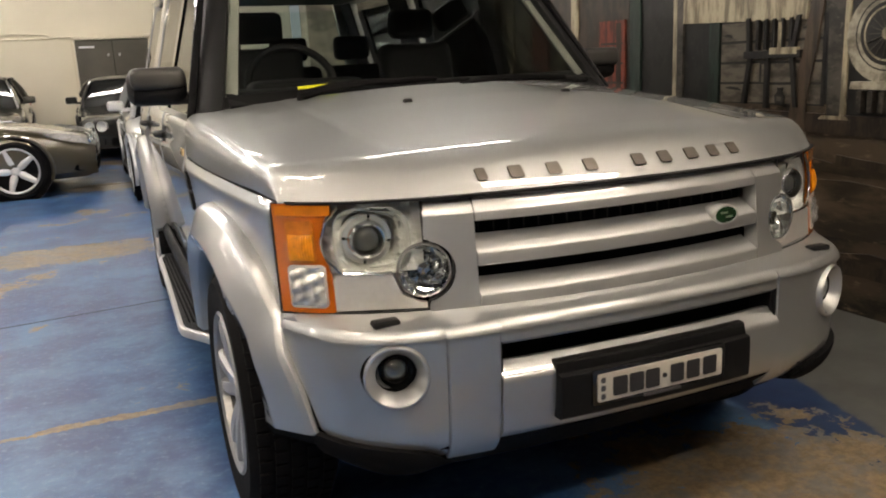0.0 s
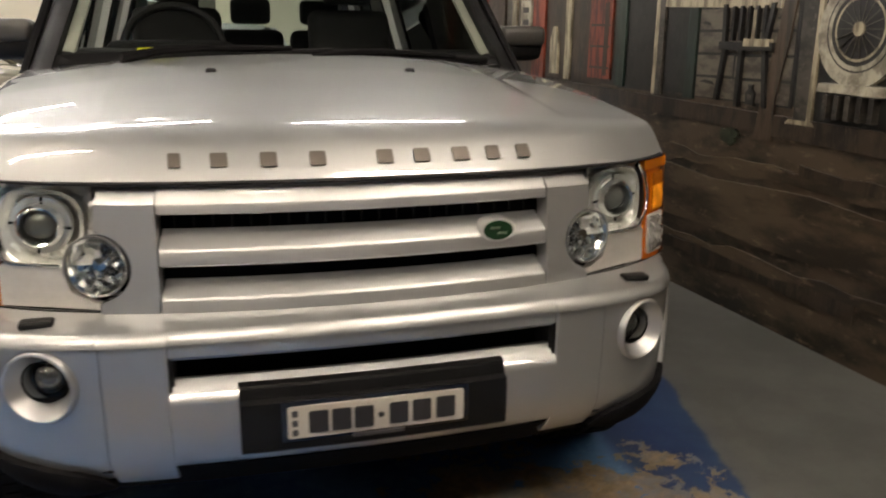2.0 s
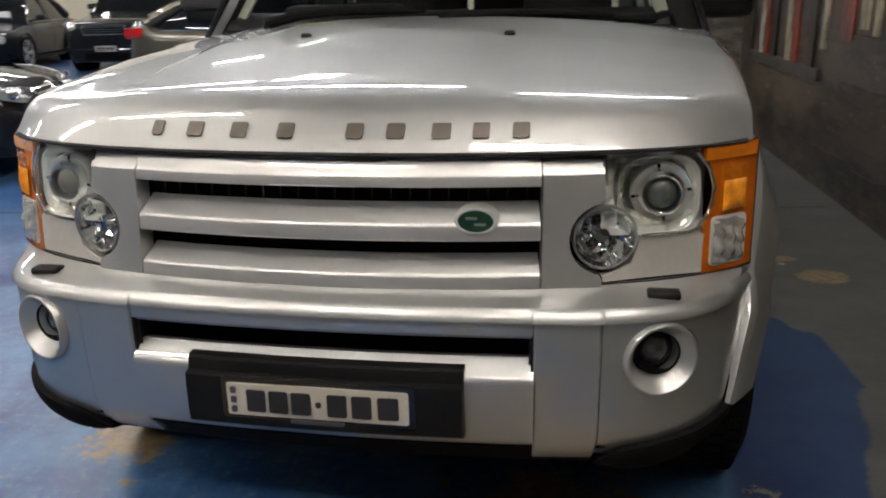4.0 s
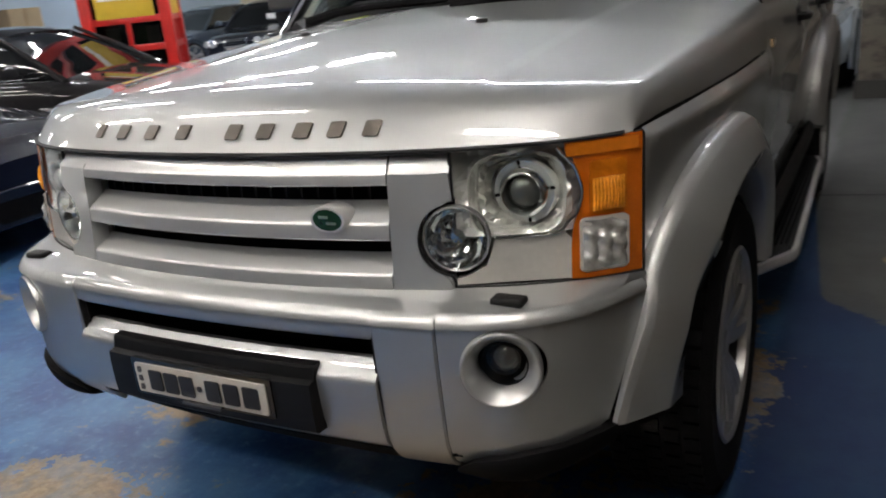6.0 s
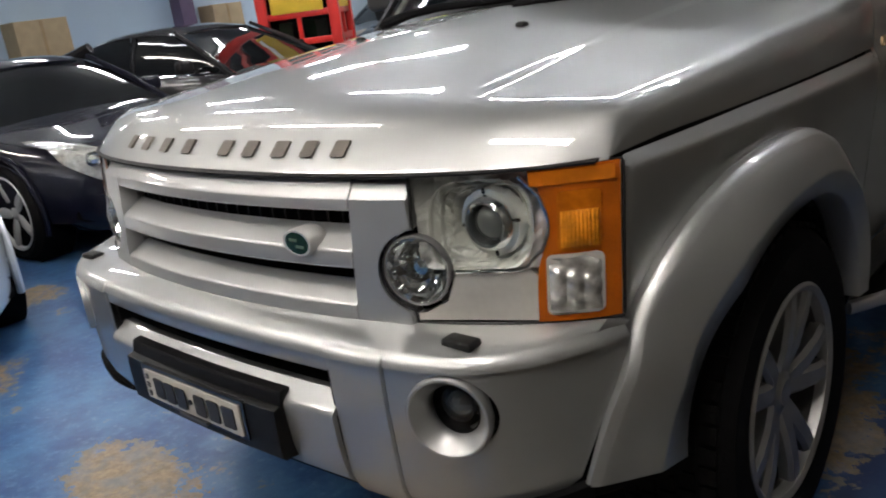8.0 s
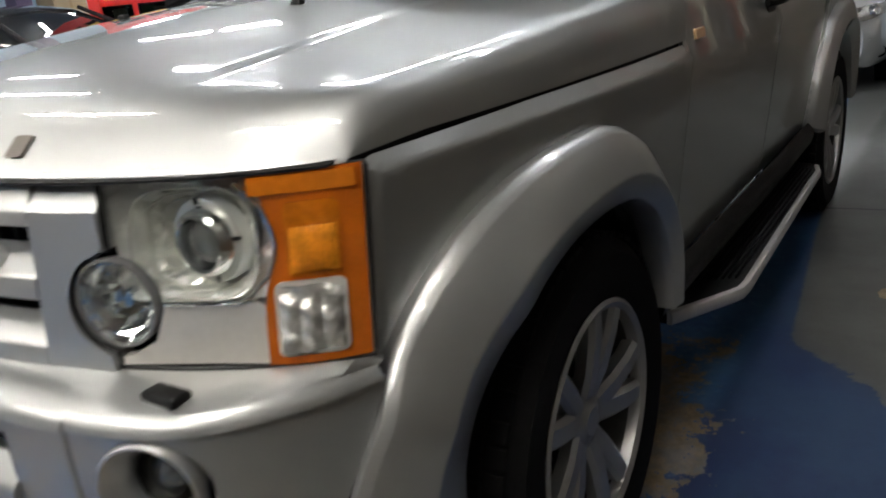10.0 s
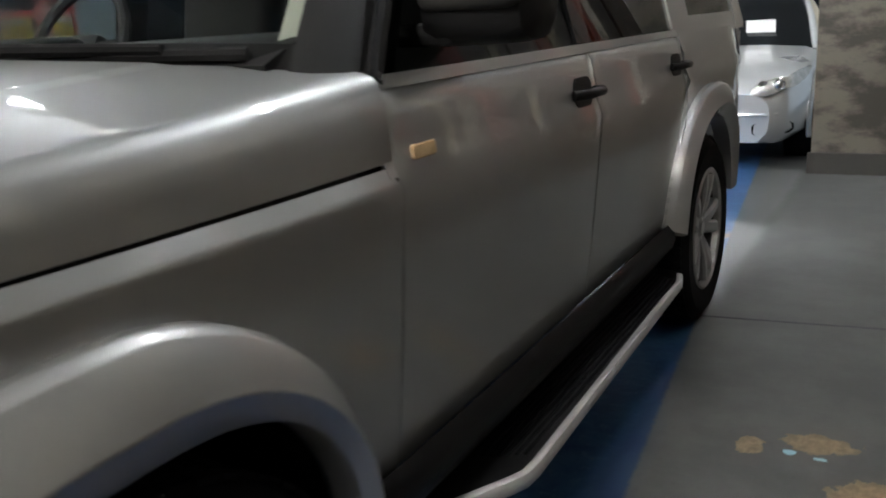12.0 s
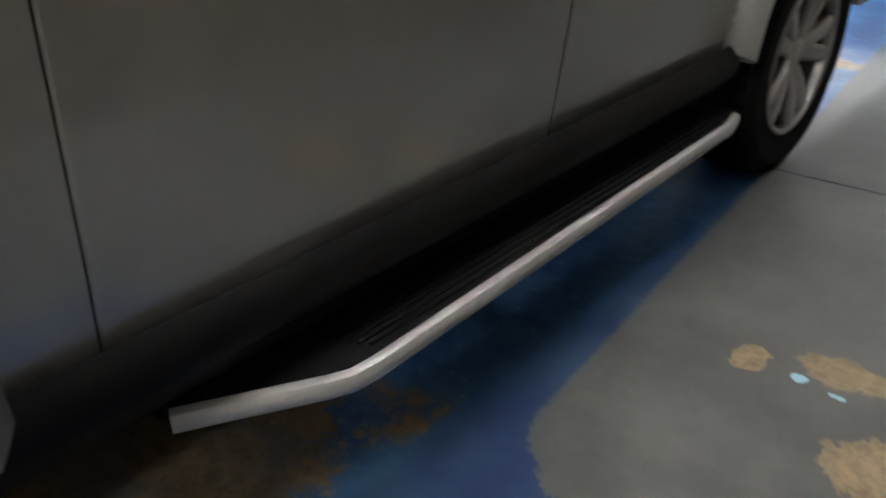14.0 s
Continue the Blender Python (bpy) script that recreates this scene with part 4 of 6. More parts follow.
for s in (-1, 1):
    for front in (True, False):
        rows = []
        N = 48
        for k in range(N + 1):
            t = math.pi * k / N
            (yo, zo), (yi, zi) = arch_out(t, front), arch_in(t, front)
            xo = side_x(yo, zo) if front else bx(yo, zo)
            po, pi_ = Vector((xo - 0.004, yo, zo)), Vector((0.977, yi, zi))
            if front and yo < 0.55:
                pi_.x = lerp(0.925, 0.977, min(1.0, max(0.0, (yi - 0.40) / 0.16)))
            nrm = Vector((1, -max(0.0, 0.55 - yo) * 1.9 if front else 0, 0)).normalized()
            q = pi_ + Vector((-0.024, 0, 0))
            flat = lerp(0.45, 1.0, min(1.0, max(0.0, (zo - 0.50) / 0.26))) if front and yo < 0.6 else 1.0
            cr = po.lerp(pi_, 0.62) + nrm * 0.030 * flat
            L0 = lambda k_, o_: po.lerp(pi_, k_) + nrm * o_ * flat
            rows.append([po, L0(0.006, 0.016), L0(0.012, 0.022), L0(0.085, 0.0325), L0(0.105, 0.0335), L0(0.30, 0.0335), L0(0.59, 0.0305), L0(0.612, 0.0300), cr.lerp(q, 0.035), cr.lerp(q, 0.07), cr.lerp(q, 0.9), q + Vector((-0.004, 0, 0)), q + Vector((-0.07, 0, 0))])
        bm = bmesh.new()
        shell(rows, 0.004, bm)
        part("wheel_arch_flare", mirror(bm, s), SILVER_TRIM, suv, "silver flared wheel-arch moulding")
        if front:
            po, pi_ = rows[0][0], rows[0][-3]
            tip = [po.lerp(pi_, f) for f in (0.0, 0.3, 0.6, 0.9, 1.0)]
            bm = bmesh.new()
            shell([[p + Vector((-0.006 - 0.02 * f, 0.012 * f, 0.004 - 0.040 * f)) for p in tip] for f in (0.0, 0.3, 0.7, 1.0)], 0.012, bm)
            part("flare_skirt", mirror(bm, s), COWL_BLACK, suv, "black plastic lower edge of the wheel-arch flare")
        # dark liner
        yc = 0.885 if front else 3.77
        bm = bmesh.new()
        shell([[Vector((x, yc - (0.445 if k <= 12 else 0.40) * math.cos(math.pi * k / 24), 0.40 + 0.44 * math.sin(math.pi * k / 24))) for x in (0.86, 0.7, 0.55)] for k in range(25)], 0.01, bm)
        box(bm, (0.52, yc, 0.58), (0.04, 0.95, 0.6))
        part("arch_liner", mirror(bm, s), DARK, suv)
    # front wing between lamp, bonnet seam, door and arch
    rows, M = [], 16
    N = 72
    for k in range(N + 1):
        t = lerp(0.50, math.pi, k / N)
        yo, zo = arch_out(t)
        c = (0.885, 0.62)
        dx, dz = yo - c[0], zo - c[1]
        L_ = math.hypot(dx, dz)
        dx, dz = dx / L_, dz / L_
        r = 9.0
        if dz > 1e-6:
            r = min(r, (1.0595 - c[1]) / dz)
        if dx < -1e-6:
            r = min(r, (0.318 - c[0]) / dx)
        if dx > 1e-6:
            r = min(r, (1.4605 - c[0]) / dx)
        if dz < -1e-6:
            r = min(r, (0.490 - c[1]) / dz)
        r = max(r, L_ + 0.002)
        row = []
        for j in range(M + 1):
            q = lerp(L_ - 0.02, r, 1 - (1 - j / M) ** 1.7)
            y, z = c[0] + dx * q, c[1] + dz * q
            x = bx(y, z) - 0.004 * max(0.0, z - 1.030) / 0.031 - max(0.0, 0.335 - y) * 0.6
            z -= 0.008 * min(1.0, max(0.0, 1 - (y - 0.33) / 0.4)) * max(0.0, z - 1.03) / 0.03
            row.append(Vector((x, y, z)))
        rows.append(row)
    bm = bmesh.new()
    shell(rows, 0.012, bm, flip=True)
    part("front_wing", mirror(bm, s), SILVER, suv, "silver front wing")
    bm = bmesh.new()
    shell([[Vector((bx(y, z) - 0.009, y, z)) for y in (1.438, 1.45, 1.4635)] for z in (1.04, 1.06, 1.08, 1.11)], 0.006, bm, flip=True)
    part("wing_corner", mirror(bm, s), SILVER, suv)
    # doors and rear quarter
    for nm, y0, y1, lb in (("front_door", 1.4645, 2.4470, "silver front door"), ("rear_door", 2.4505, 3.36, "silver rear door")):
        zs = (0.500, 0.505, 0.52, 0.58, 0.66, 0.75, 0.85, 0.95, 1.02, 1.06, 1.10, 1.14, 1.165, 1.180, 1.188, 1.192)
        pts = [[Vector((bx(y, z) - 0.03 * max(0.0, (z - 1.17) / 0.022) ** 2 - 0.004 * ((y - y0 < 0.004) or (y1 - y < 0.004)), y, z)) for y in [y0, y0 + 0.005] + list(np.linspace(y0 + 0.05, y1 - 0.05, 12)) + [y1 - 0.005, y1]] for z in zs]
        if nm == "rear_door":
            for r_ in pts:
                for p in r_:
                    yo = 3.77 - 0.535 * max(0.0, 1 - max(0, (p.z - 0.5) / 0.485) ** 2.5) ** 0.4
                    p.y = min(p.y, max(yo, 2.6) + 0.03) if p.z < 0.98 else p.y
        d = part(nm, mirror(shell(pts, 0.03), s), SILVER, suv, lb)
        yh = y1 - 0.10
        bm = bmesh.new()
        tube(bm, [(bx(yh, 1.085) + 0.005, yh + 0.075, 1.088), (bx(yh, 1.085) + 0.034, yh + 0.05, 1.09), (bx(yh, 1.085) + 0.036, yh - 0.05, 1.09), (bx(yh, 1.085) + 0.008, yh - 0.085, 1.088)], 0.013, 10)
        part("door_handle", mirror(bm, s), BLACK_TRIM, d, "black pull door handle")
        bm = bmesh.new()
        prism(bm, rounded(yh - 0.065, yh + 0.06, 1.055, 1.128, 0.03, 5), lambda a, b, e: Vector((bx(a, b) + e, a, b)), 0.0025, -0.01)
        part("handle_recess", mirror(bm, s), BLACK_TRIM, d)
    for y0, y1, zt in ((1.4606, 1.4644, 1.052), (2.4472, 2.4503, 1.17)):
        bm = bmesh.new()
        shell([[Vector((bx(y, z) - 0.0025, y, z)) for y in (y0, y1)] for z in np.linspace(0.50, zt, 14)], 0.01, bm)
        part("door_seam", mirror(bm, s), SEAM, suv)
    # rear quarter panel over the rear arch
    rows = []
    for k in range(41):
        t = math.pi * k / 40
        yo, zo = arch_out(t, False)
        yb, zb = lerp(3.20, 4.74, k / 40), 1.19
        if k < 10:
            yb, zb = 3.37, lerp(0.50, 1.19, k / 10)
        elif k > 30:
            yb, zb = 4.74, lerp(1.19, 0.50, (k - 30) / 10)
        else:
            yb, zb = lerp(3.37, 4.74, (k - 10) / 20), 1.19
        rows.append([Vector((bx(lerp(yo, yb, j / 8), lerp(zo, zb, j / 8)) - 0.001, lerp(yo, yb, j / 8), lerp(zo, zb, j / 8))) for j in range(9)])
    part("rear_quarter", mirror(shell(rows, 0.012, flip=True), s), SILVER, suv, "silver rear quarter panel")
    # dark backing behind the door gaps and cladding below the doors
    bm = bmesh.new()
    shell([[Vector((bx(y, z) - 0.022, y, z)) for y in np.linspace(1.40, 3.42, 10)] for z in (0.48, 0.7, 0.95, 1.16)], 0.01, bm)
    part("seam_backing", mirror(bm, s), SEAM, suv)
    bm = bmesh.new()
    sec = [(0.505, 0.885), (0.492, 0.898), (0.465, 0.902), (0.44, 0.896), (0.425, 0.880), (0.36, 0.83), (0.345, 0.80)]
    shell([[Vector((x + 0.006 * math.sin((y - 1.3) * 1.5), y, z)) for y in np.linspace(1.30, 3.28, 20)] for z, x in sec], 0.02, bm)
    part("sill_cladding", mirror(bm, s), BLACK_TRIM, suv, "black plastic sill cladding")
    # side repeater and wing vent
    bm = bmesh.new()
    prism(bm, rounded(1.515, 1.592, 1.061, 1.087, 0.008, 4), lambda a, b, e: Vector((bx(a, b) + e, a, b)), 0.007, -0.004)
    bmesh.ops.bevel(bm, geom=bm.edges[:], offset=0.002, segments=1, affect="EDGES")
    part("side_repeater", mirror(bm, s), mat("repeater_lens", (0.72, 0.52, 0.30), rough=0.12, coat=1.0, var=0.2, scale=60), suv, "pale amber side repeater lamp")
    if s < 0:
        for k in range(2):
            bm = bmesh.new()
            prism(bm, rounded(1.315, 1.380, 0.890 + 0.072 * k, 0.954 + 0.072 * k, 0.008, 3), lambda a, b, e: Vector((bx(a, b) + e, a, b)), 0.008, -0.012)
            part("wing_vent", mirror(bm, s), BLACK_TRIM, suv, "black wing vent slot")
    # running board: ribbed black deck with a silver edge bar
    deck = [(0.80, 1.545), (0.846, 1.558), (0.960, 1.775), (0.975, 1.83), (0.955, 3.20), (0.93, 3.30), (0.80, 3.34)]
    bm = bmesh.new()
    prism(bm, deck, lambda a, b, d: Vector((a, b, d)), 0.328, 0.292)
    rb = part("running_board", mirror(bm, s), BLACK_TRIM, suv, "black ribbed running board with silver edge", smooth=False)
    bm = bmesh.new()
    for k in range(8):
        x = 0.83 + 0.017 * k
        box(bm, (x, 2.52, 0.3295), (0.007, 1.46 - 0.02 * k, 0.006), 0.001)
    part("tread_rib", mirror(bm, s), RUBBER, rb)
    edge = [(0.850, 1.545, 0.312), (0.900, 1.635, 0.312), (0.965, 1.752, 0.312), (0.982, 1.79, 0.312), (0.986, 1.84, 0.312), (0.972, 2.5, 0.312), (0.958, 3.20, 0.312), (0.940, 3.275, 0.312)]
    bm = bmesh.new()
    rows = []
    for i, p in enumerate(edge):
        p = Vector(p)
        d = (Vector(edge[min(i + 1, len(edge) - 1)]) - Vector(edge[max(i - 1, 0)])).normalized()
        o = Vector((d.y, -d.x, 0))
        rows.append([p + o * a + Vector((0, 0, b)) for a, b in ((-0.010, 0.019), (0.0, 0.021), (0.008, 0.018), (0.012, 0.009), (0.012, -0.009), (0.007, -0.017), (-0.010, -0.019))])
    g = grid(bm, rows)
    bm.faces.new(g[0])
    bm.faces.new(g[-1])
    for a, b in zip(g, g[1:]):
        bm.faces.new((a[0], b[0], b[-1], a[-1]))
    part("edge_bar", mirror(bm, s), mat("board_edge_silver", (0.62, 0.61, 0.60), rough=0.35, metal=0.35), rb, "silver running-board edge bar")
    for y in (1.75, 2.5, 3.15):
        part("board_bracket", mirror(box(bmesh.new(), (0.80, y, 0.30), (0.16, 0.06, 0.03), 0.005), s), BLACK_TRIM, rb)

# ---- greenhouse ----
def screen_pt(u, v, d=0.0):
    """The windscreen: u across, v up."""
    a = abs(u)
    x = lerp(0.80, 0.64, v) * u
    y = lerp(1.235 + 0.15 * a ** 2.2, 1.80 + 0.10 * a ** 2, v)
    z = lerp(1.235 - 0.03 * a ** 2, 1.80 - 0.03 * a ** 2, v)
    n = Vector((0.25 * u, -0.70, 0.68)).normalized()
    return Vector((x, y, z)) + n * d


bm = bmesh.new()
shell([[screen_pt(u, v) for u in np.linspace(-1, 1, 25)] for v in np.linspace(0.02, 1, 14)], 0.005, bm)
ws = part("windscreen", bm, SCREEN_GLASS, suv, "clear raked windscreen")
ws.visible_shadow = False
bm = bmesh.new()
shell([[screen_pt(u, v, 0.002) for u in np.linspace(-1, 1, 25)] for v in (-0.05, 0.0, 0.05, 0.10)], 0.003, bm)
part("screen_band", bm, SCREEN_BORDER, suv, "black lower screen border")
# cowl between bonnet and screen
bm = bmesh.new()
shell([[Vector((x, lerp(1.145 + 0.235 * (abs(x) / 0.86) ** 3, 1.27 + 0.16 * (abs(x) / 0.86) ** 2.2, t), lerp(1.243, 1.222, t) - 0.05 * (x / 0.86) ** 2)) for x in np.linspace(-0.86, 0.86, 31)] for t in (0, 0.5, 1)], 0.02, bm)
part("cowl", bm, COWL_BLACK, suv, "black plastic scuttle under the screen")
# wipers
for x0, y0, x1, v1 in ((-0.545, 1.215, -0.02, 0.075), (0.045, 1.165, 0.58, 0.06)):
    bm = bmesh.new()
    p0 = Vector((x0, y0, 1.262))
    tip = screen_pt(x1 / 0.8, v1, 0.022)
    mid = p0.lerp(tip, 0.45) + Vector((0, 0, 0.018))
    tube(bm, [p0 - Vector((0, 0, 0.03)), p0, p0.lerp(mid, 0.5) + Vector((0, 0, 0.008)), mid, tip], [0.020, 0.019, 0.015, 0.013, 0.010], 8)
    w = part("wiper", bm, COWL_BLACK, suv, "black parked windscreen wiper")
    bm = bmesh.new()
    tube(bm, [screen_pt((x1 - 0.36) / 0.8, 0.03, 0.012), screen_pt((x1 - 0.1) / 0.8, 0.05, 0.014), screen_pt((x1 + 0.14) / 0.8, v1, 0.012)], 0.012, 8)
    part("wiper_blade", bm, RUBBER, w)
for s in (-1, 1):
    # windscreen pillar
    rows = []
    for v in np.linspace(-0.03, 1.04, 12):
        a, b = screen_pt(0.985, v, 0.008), screen_pt(1.06, v, -0.004) + Vector((0.03, 0.07, 0))
        rows.append([a, a.lerp(b, 0.3) + Vector((0.008, -0.012, 0.004)), a.lerp(b, 0.65) + Vector((0.013, -0.008, 0.002)), b, b + Vector((-0.02, 0.10, 0.0))])
    bm = bmesh.new()
    shell(rows, 0.02, bm)
    part("screen_pillar", mirror(bm, s), BLACK_TRIM, suv, "dark windscreen pillar")
    # side glass, frames and pillars

    def side_pt(y, z, d=0.0):
        t = (z - 1.19) / 0.62
        return Vector((lerp(0.885, 0.715, max(-0.05, t) ** 1.0 if t > 0 else t) + d - 0.03 * max(0, y - 4.2), y, z))
    bm = bmesh.new()

    def y_front(z):
        return 1.47 + 0.80 * (z - 1.19)
    shell([[side_pt(lerp(y_front(z) + 0.02, 2.43, i / 6), z) for i in range(7)] for z in np.linspace(1.185, 1.76, 7)], 0.004, bm)
    part("side_window", mirror(bm, s), SIDE_GLASS, suv, "tinted front side window").visible_shadow = False
    bm = bmesh.new()
    shell([[side_pt(lerp(2.47, 3.36, i / 6), z) for i in range(7)] for z in np.linspace(1.185, 1.76, 7)], 0.004, bm)
    part("side_window", mirror(bm, s), PRIVACY_GLASS, suv, "dark tinted rear side window").visible_shadow = False
    bm = bmesh.new()
    shell([[side_pt(lerp(3.62, 4.50, i / 5), z) for i in range(6)] for z in np.linspace(1.24, 1.74, 5)], 0.004, bm)
    part("quarter_window", mirror(bm, s), PRIVACY_GLASS, suv).visible_shadow = False
    for nm, ya, yb, mt in (("centre_pillar", 2.40, 2.50, GLOSS_BLACK), ("rear_pillar", 3.34, 3.60, SILVER), ("tail_pillar", 4.50, 4.72, SILVER)):
        bm = bmesh.new()
        shell([[side_pt(lerp(ya, yb, i / 3) + 0.10 * (z - 1.19) * (nm == "rear_pillar"), z, 0.008) for i in range(4)] for z in np.linspace(1.185, 1.80, 8)], 0.05, bm)
        pil = part(nm, mirror(bm, s), mt, suv)
        if mt == SILVER:
            bm = bmesh.new()
            shell([[side_pt(lerp(ya - 0.02, yb + 0.02, i / 3) + 0.10 * (z - 1.19) * (nm == "rear_pillar"), z, -0.048) for i in range(4)] for z in np.linspace(1.15, 1.80, 8)], 0.012, bm)
            part("pillar_lining", mirror(bm, s), INTERIOR, pil, "black pillar lining")
    bm = bmesh.new()
    tube(bm, [side_pt(y_front(1.195 + 0.57 * k / 8), 1.195 + 0.57 * k / 8, 0.004) for k in range(9)] + [side_pt(y, 1.77, 0.004) for y in (2.1, 2.8, 3.4)], 0.016, 8)
    part("window_frame", mirror(bm, s), GLOSS_BLACK, suv)
    bm = bmesh.new()
    shell([[side_pt(y, z, 0.012) for y in np.linspace(1.46, 3.36, 14)] for z in (1.183, 1.196, 1.206)], 0.02, bm)
    part("belt_moulding", mirror(bm, s), SILVER_TRIM, suv, "bright waist moulding under the windows")
    bm = bmesh.new()
    shell([[side_pt(y, z, 0.004) for y in np.linspace(3.36, 4.72, 8)] for z in (1.17, 1.20, 1.25)], 0.03, bm)
    part("upper_quarter", mirror(bm, s), SILVER, suv)
    # mirror: black lower shell and arm, dark grey cap
    bm = bmesh.new()
    rows = []
    for k in range(15):
        t = 2 * math.pi * k / 14
        rows.append([])
        for f, x in ((0.55, 0.868), (0.86, 0.875), (1.0, 0.90), (1.0, 1.03), (0.93, 1.062), (0.6, 1.078), (0.02, 1.08)):
            cz, cy = abs(math.sin(t)) ** 0.6 * math.copysign(1, math.sin(t)), abs(math.cos(t)) ** 0.7 * math.copysign(1, math.cos(t))
            rows[-1].append(Vector((x, 1.73 + 0.085 * cy * f + 0.02 * (x - 0.87) / 0.2, 1.308 + 0.070 * cz * f)))
    grid(bm, rows)
    bmesh.ops.remove_doubles(bm, verts=bm.verts, dist=0.0005)
    mi = part("door_mirror", mirror(bm, s), BLACK_TRIM, suv, "black door mirror with dark grey cap")
    bm = bmesh.new()
    box(bm, (0.972, 1.695, 1.340), (0.196, 0.13, 0.082), 0.028, segs=4)
    part("mirror_cap", mirror(bm, s), mat("mirror_cap_grey", (0.040, 0.039, 0.037), rough=0.42, coat=0.1), mi)
    bm = bmesh.new()
    box(bm, (0.86, 1.71, 1.262), (0.14, 0.09, 0.042), 0.014)
    part("mirror_arm", mirror(bm, s), BLACK_TRIM, mi)
    bm = bmesh.new()
    box(bm, (0.975, 1.810, 1.312), (0.165, 0.01, 0.11), 0.004)
    part("mirror_glass", mirror(bm, s), CHROME, mi)
# roof, tail and floor pan
bm = bmesh.new()
shell([[Vector((lerp(0.64, 0.715, min(1, v * 4)) * u, lerp(1.80 + 0.10 * u * u, 4.72, v), 1.80 + 0.065 * min(1, v * 5) - 0.035 * u * u + 0.02 * (abs(u) < 0.8))) for u in np.linspace(-1, 1, 17)] for v in np.linspace(0, 1, 16)], 0.04, bm)
part("roof", bm, SILVER, suv, "silver stepped roof")
bm = bmesh.new()
shell([[Vector((x, 4.76 - 0.04 * x * x, z)) for x in np.linspace(-0.85, 0.85, 9)] for z in (0.45, 0.8, 1.15)], 0.05, bm)
shell([[Vector((lerp(0.85, 0.70, (z - 1.15) / 0.65) * u, 4.74 - 0.1 * (z - 1.15), z)) for u in (-1, -0.86, -0.85, -0.84)] for z in (1.15, 1.5, 1.8)], 0.03, bm)
shell([[Vector((lerp(0.85, 0.70, (z - 1.15) / 0.65) * u, 4.74 - 0.1 * (z - 1.15), z)) for u in (0.84, 0.85, 0.86, 1)] for z in (1.15, 1.5, 1.8)], 0.03, bm)
part("tailgate", bm, SILVER, suv)
bm = bmesh.new()
shell([[Vector((x, 4.70 - 0.08 * (z - 1.15), z)) for x in np.linspace(-0.70, 0.70, 5)] for z in (1.17, 1.5, 1.75)], 0.004, bm)
part("rear_window", bm, SCREEN_GLASS, suv).visible_shadow = False
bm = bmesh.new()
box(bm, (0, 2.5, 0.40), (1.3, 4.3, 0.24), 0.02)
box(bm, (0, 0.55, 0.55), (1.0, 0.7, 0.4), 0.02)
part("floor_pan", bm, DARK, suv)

# ---- interior ----
bm = bmesh.new()
shell([[Vector((x, y, z)) for x in np.linspace(-0.76, 0.76, 13)] for y, z in ((1.36, 1.235), (1.46, 1.275), (1.62, 1.285), (1.72, 1.25), (1.76, 1.05), (1.78, 0.7))], 0.03, bm)
dash = part("dashboard", bm, INTERIOR, suv, "black dashboard")
bm = bmesh.new()
box(bm, (-0.41, 1.68, 1.255), (0.46, 0.20, 0.11), 0.04, segs=3)
part("instrument_hood", bm, INTERIOR, dash)
bm = bmesh.new()
c = Vector((-0.41, 1.90, 1.275))
mm = Matrix.Translation(c) @ Euler((radians(62), 0, 0)).to_matrix().to_4x4()
tube(bm, [mm @ Vector((0.19 * math.cos(2 * math.pi * k / 28), 0.19 * math.sin(2 * math.pi * k / 28), 0)) for k in range(28)], 0.017, 8, closed=True)
stw = part("steering_wheel", bm, INTERIOR, suv, "black steering wheel")
bm = bmesh.new()
box(bm, (0, -0.01, -0.02), (0.15, 0.12, 0.05), 0.02, mm)
for a in (5, 175, 270):
    box(bm, (0.1, 0, -0.015), (0.16, 0.035, 0.02), 0.006, mm @ Matrix.Rotation(radians(a), 4, "Z"))
part("wheel_hub", bm, INTERIOR, stw)
for x, y in ((-0.407, 2.2), (0.40, 2.2), (-0.42, 3.35), (0.0, 3.35), (0.42, 3.35)):
    w, hb = (0.40, 0.56) if y < 3 else (0.38, 0.46)
    bm = bmesh.new()
    box(bm, (x, y, 0.86), (w, 0.5, 0.16), 0.05, segs=3)
    seat = part("seat", bm, INTERIOR, suv, "black upholstered car seat")
    bm = bmesh.new()
    box(bm, (0, 0, hb / 2), (w, 0.13, hb), 0.05, Matrix.Translation((x, y + 0.24, 0.9)) @ Euler((radians(-12), 0, 0)).to_matrix().to_4x4(), segs=3)
    part("backrest", bm, INTERIOR, seat)
    bm = bmesh.new()
    box(bm, (x, y + 0.38, 1.55 if y < 3 else 1.46), (0.24, 0.09, 0.15), 0.035, segs=3)
    part("headrest", bm, INTERIOR, seat)
bm = bmesh.new()
shell([[Vector((x, y, 1.775 + 0.03 * (y > 2.0))) for x in np.linspace(-0.62, 0.62, 5)] for y in np.linspace(1.95, 4.6, 6)], 0.01, bm)
part("roof_lining", bm, LINING, suv)
for s in (-1, 1):
    bm = bmesh.new()
    shell([[screen_pt(0.985, v, -0.03), screen_pt(0.93, v, -0.03)] for v in np.linspace(0.05, 1, 8)], 0.01, bm)
    part("pillar_trim", mirror(bm, s), mat("pillar_lining", (0.27, 0.27, 0.24), rough=0.8), suv)
bm = bmesh.new()
box(bm, (0, 0, 0), (0.24, 0.02, 0.07), 0.02, Matrix.Translation((0, 1.88, 1.70)))
part("rear_view_mirror", bm, INTERIOR, suv)
bm = bmesh.new()
shell([[screen_pt(-0.665 + 0.085 * k, v, -0.012) for k in range(3)] for v in (0.112, 0.135)], 0.001, bm)
part("windscreen_sticker", bm, YELLOW_CARD, suv, "small yellow card behind the screen")


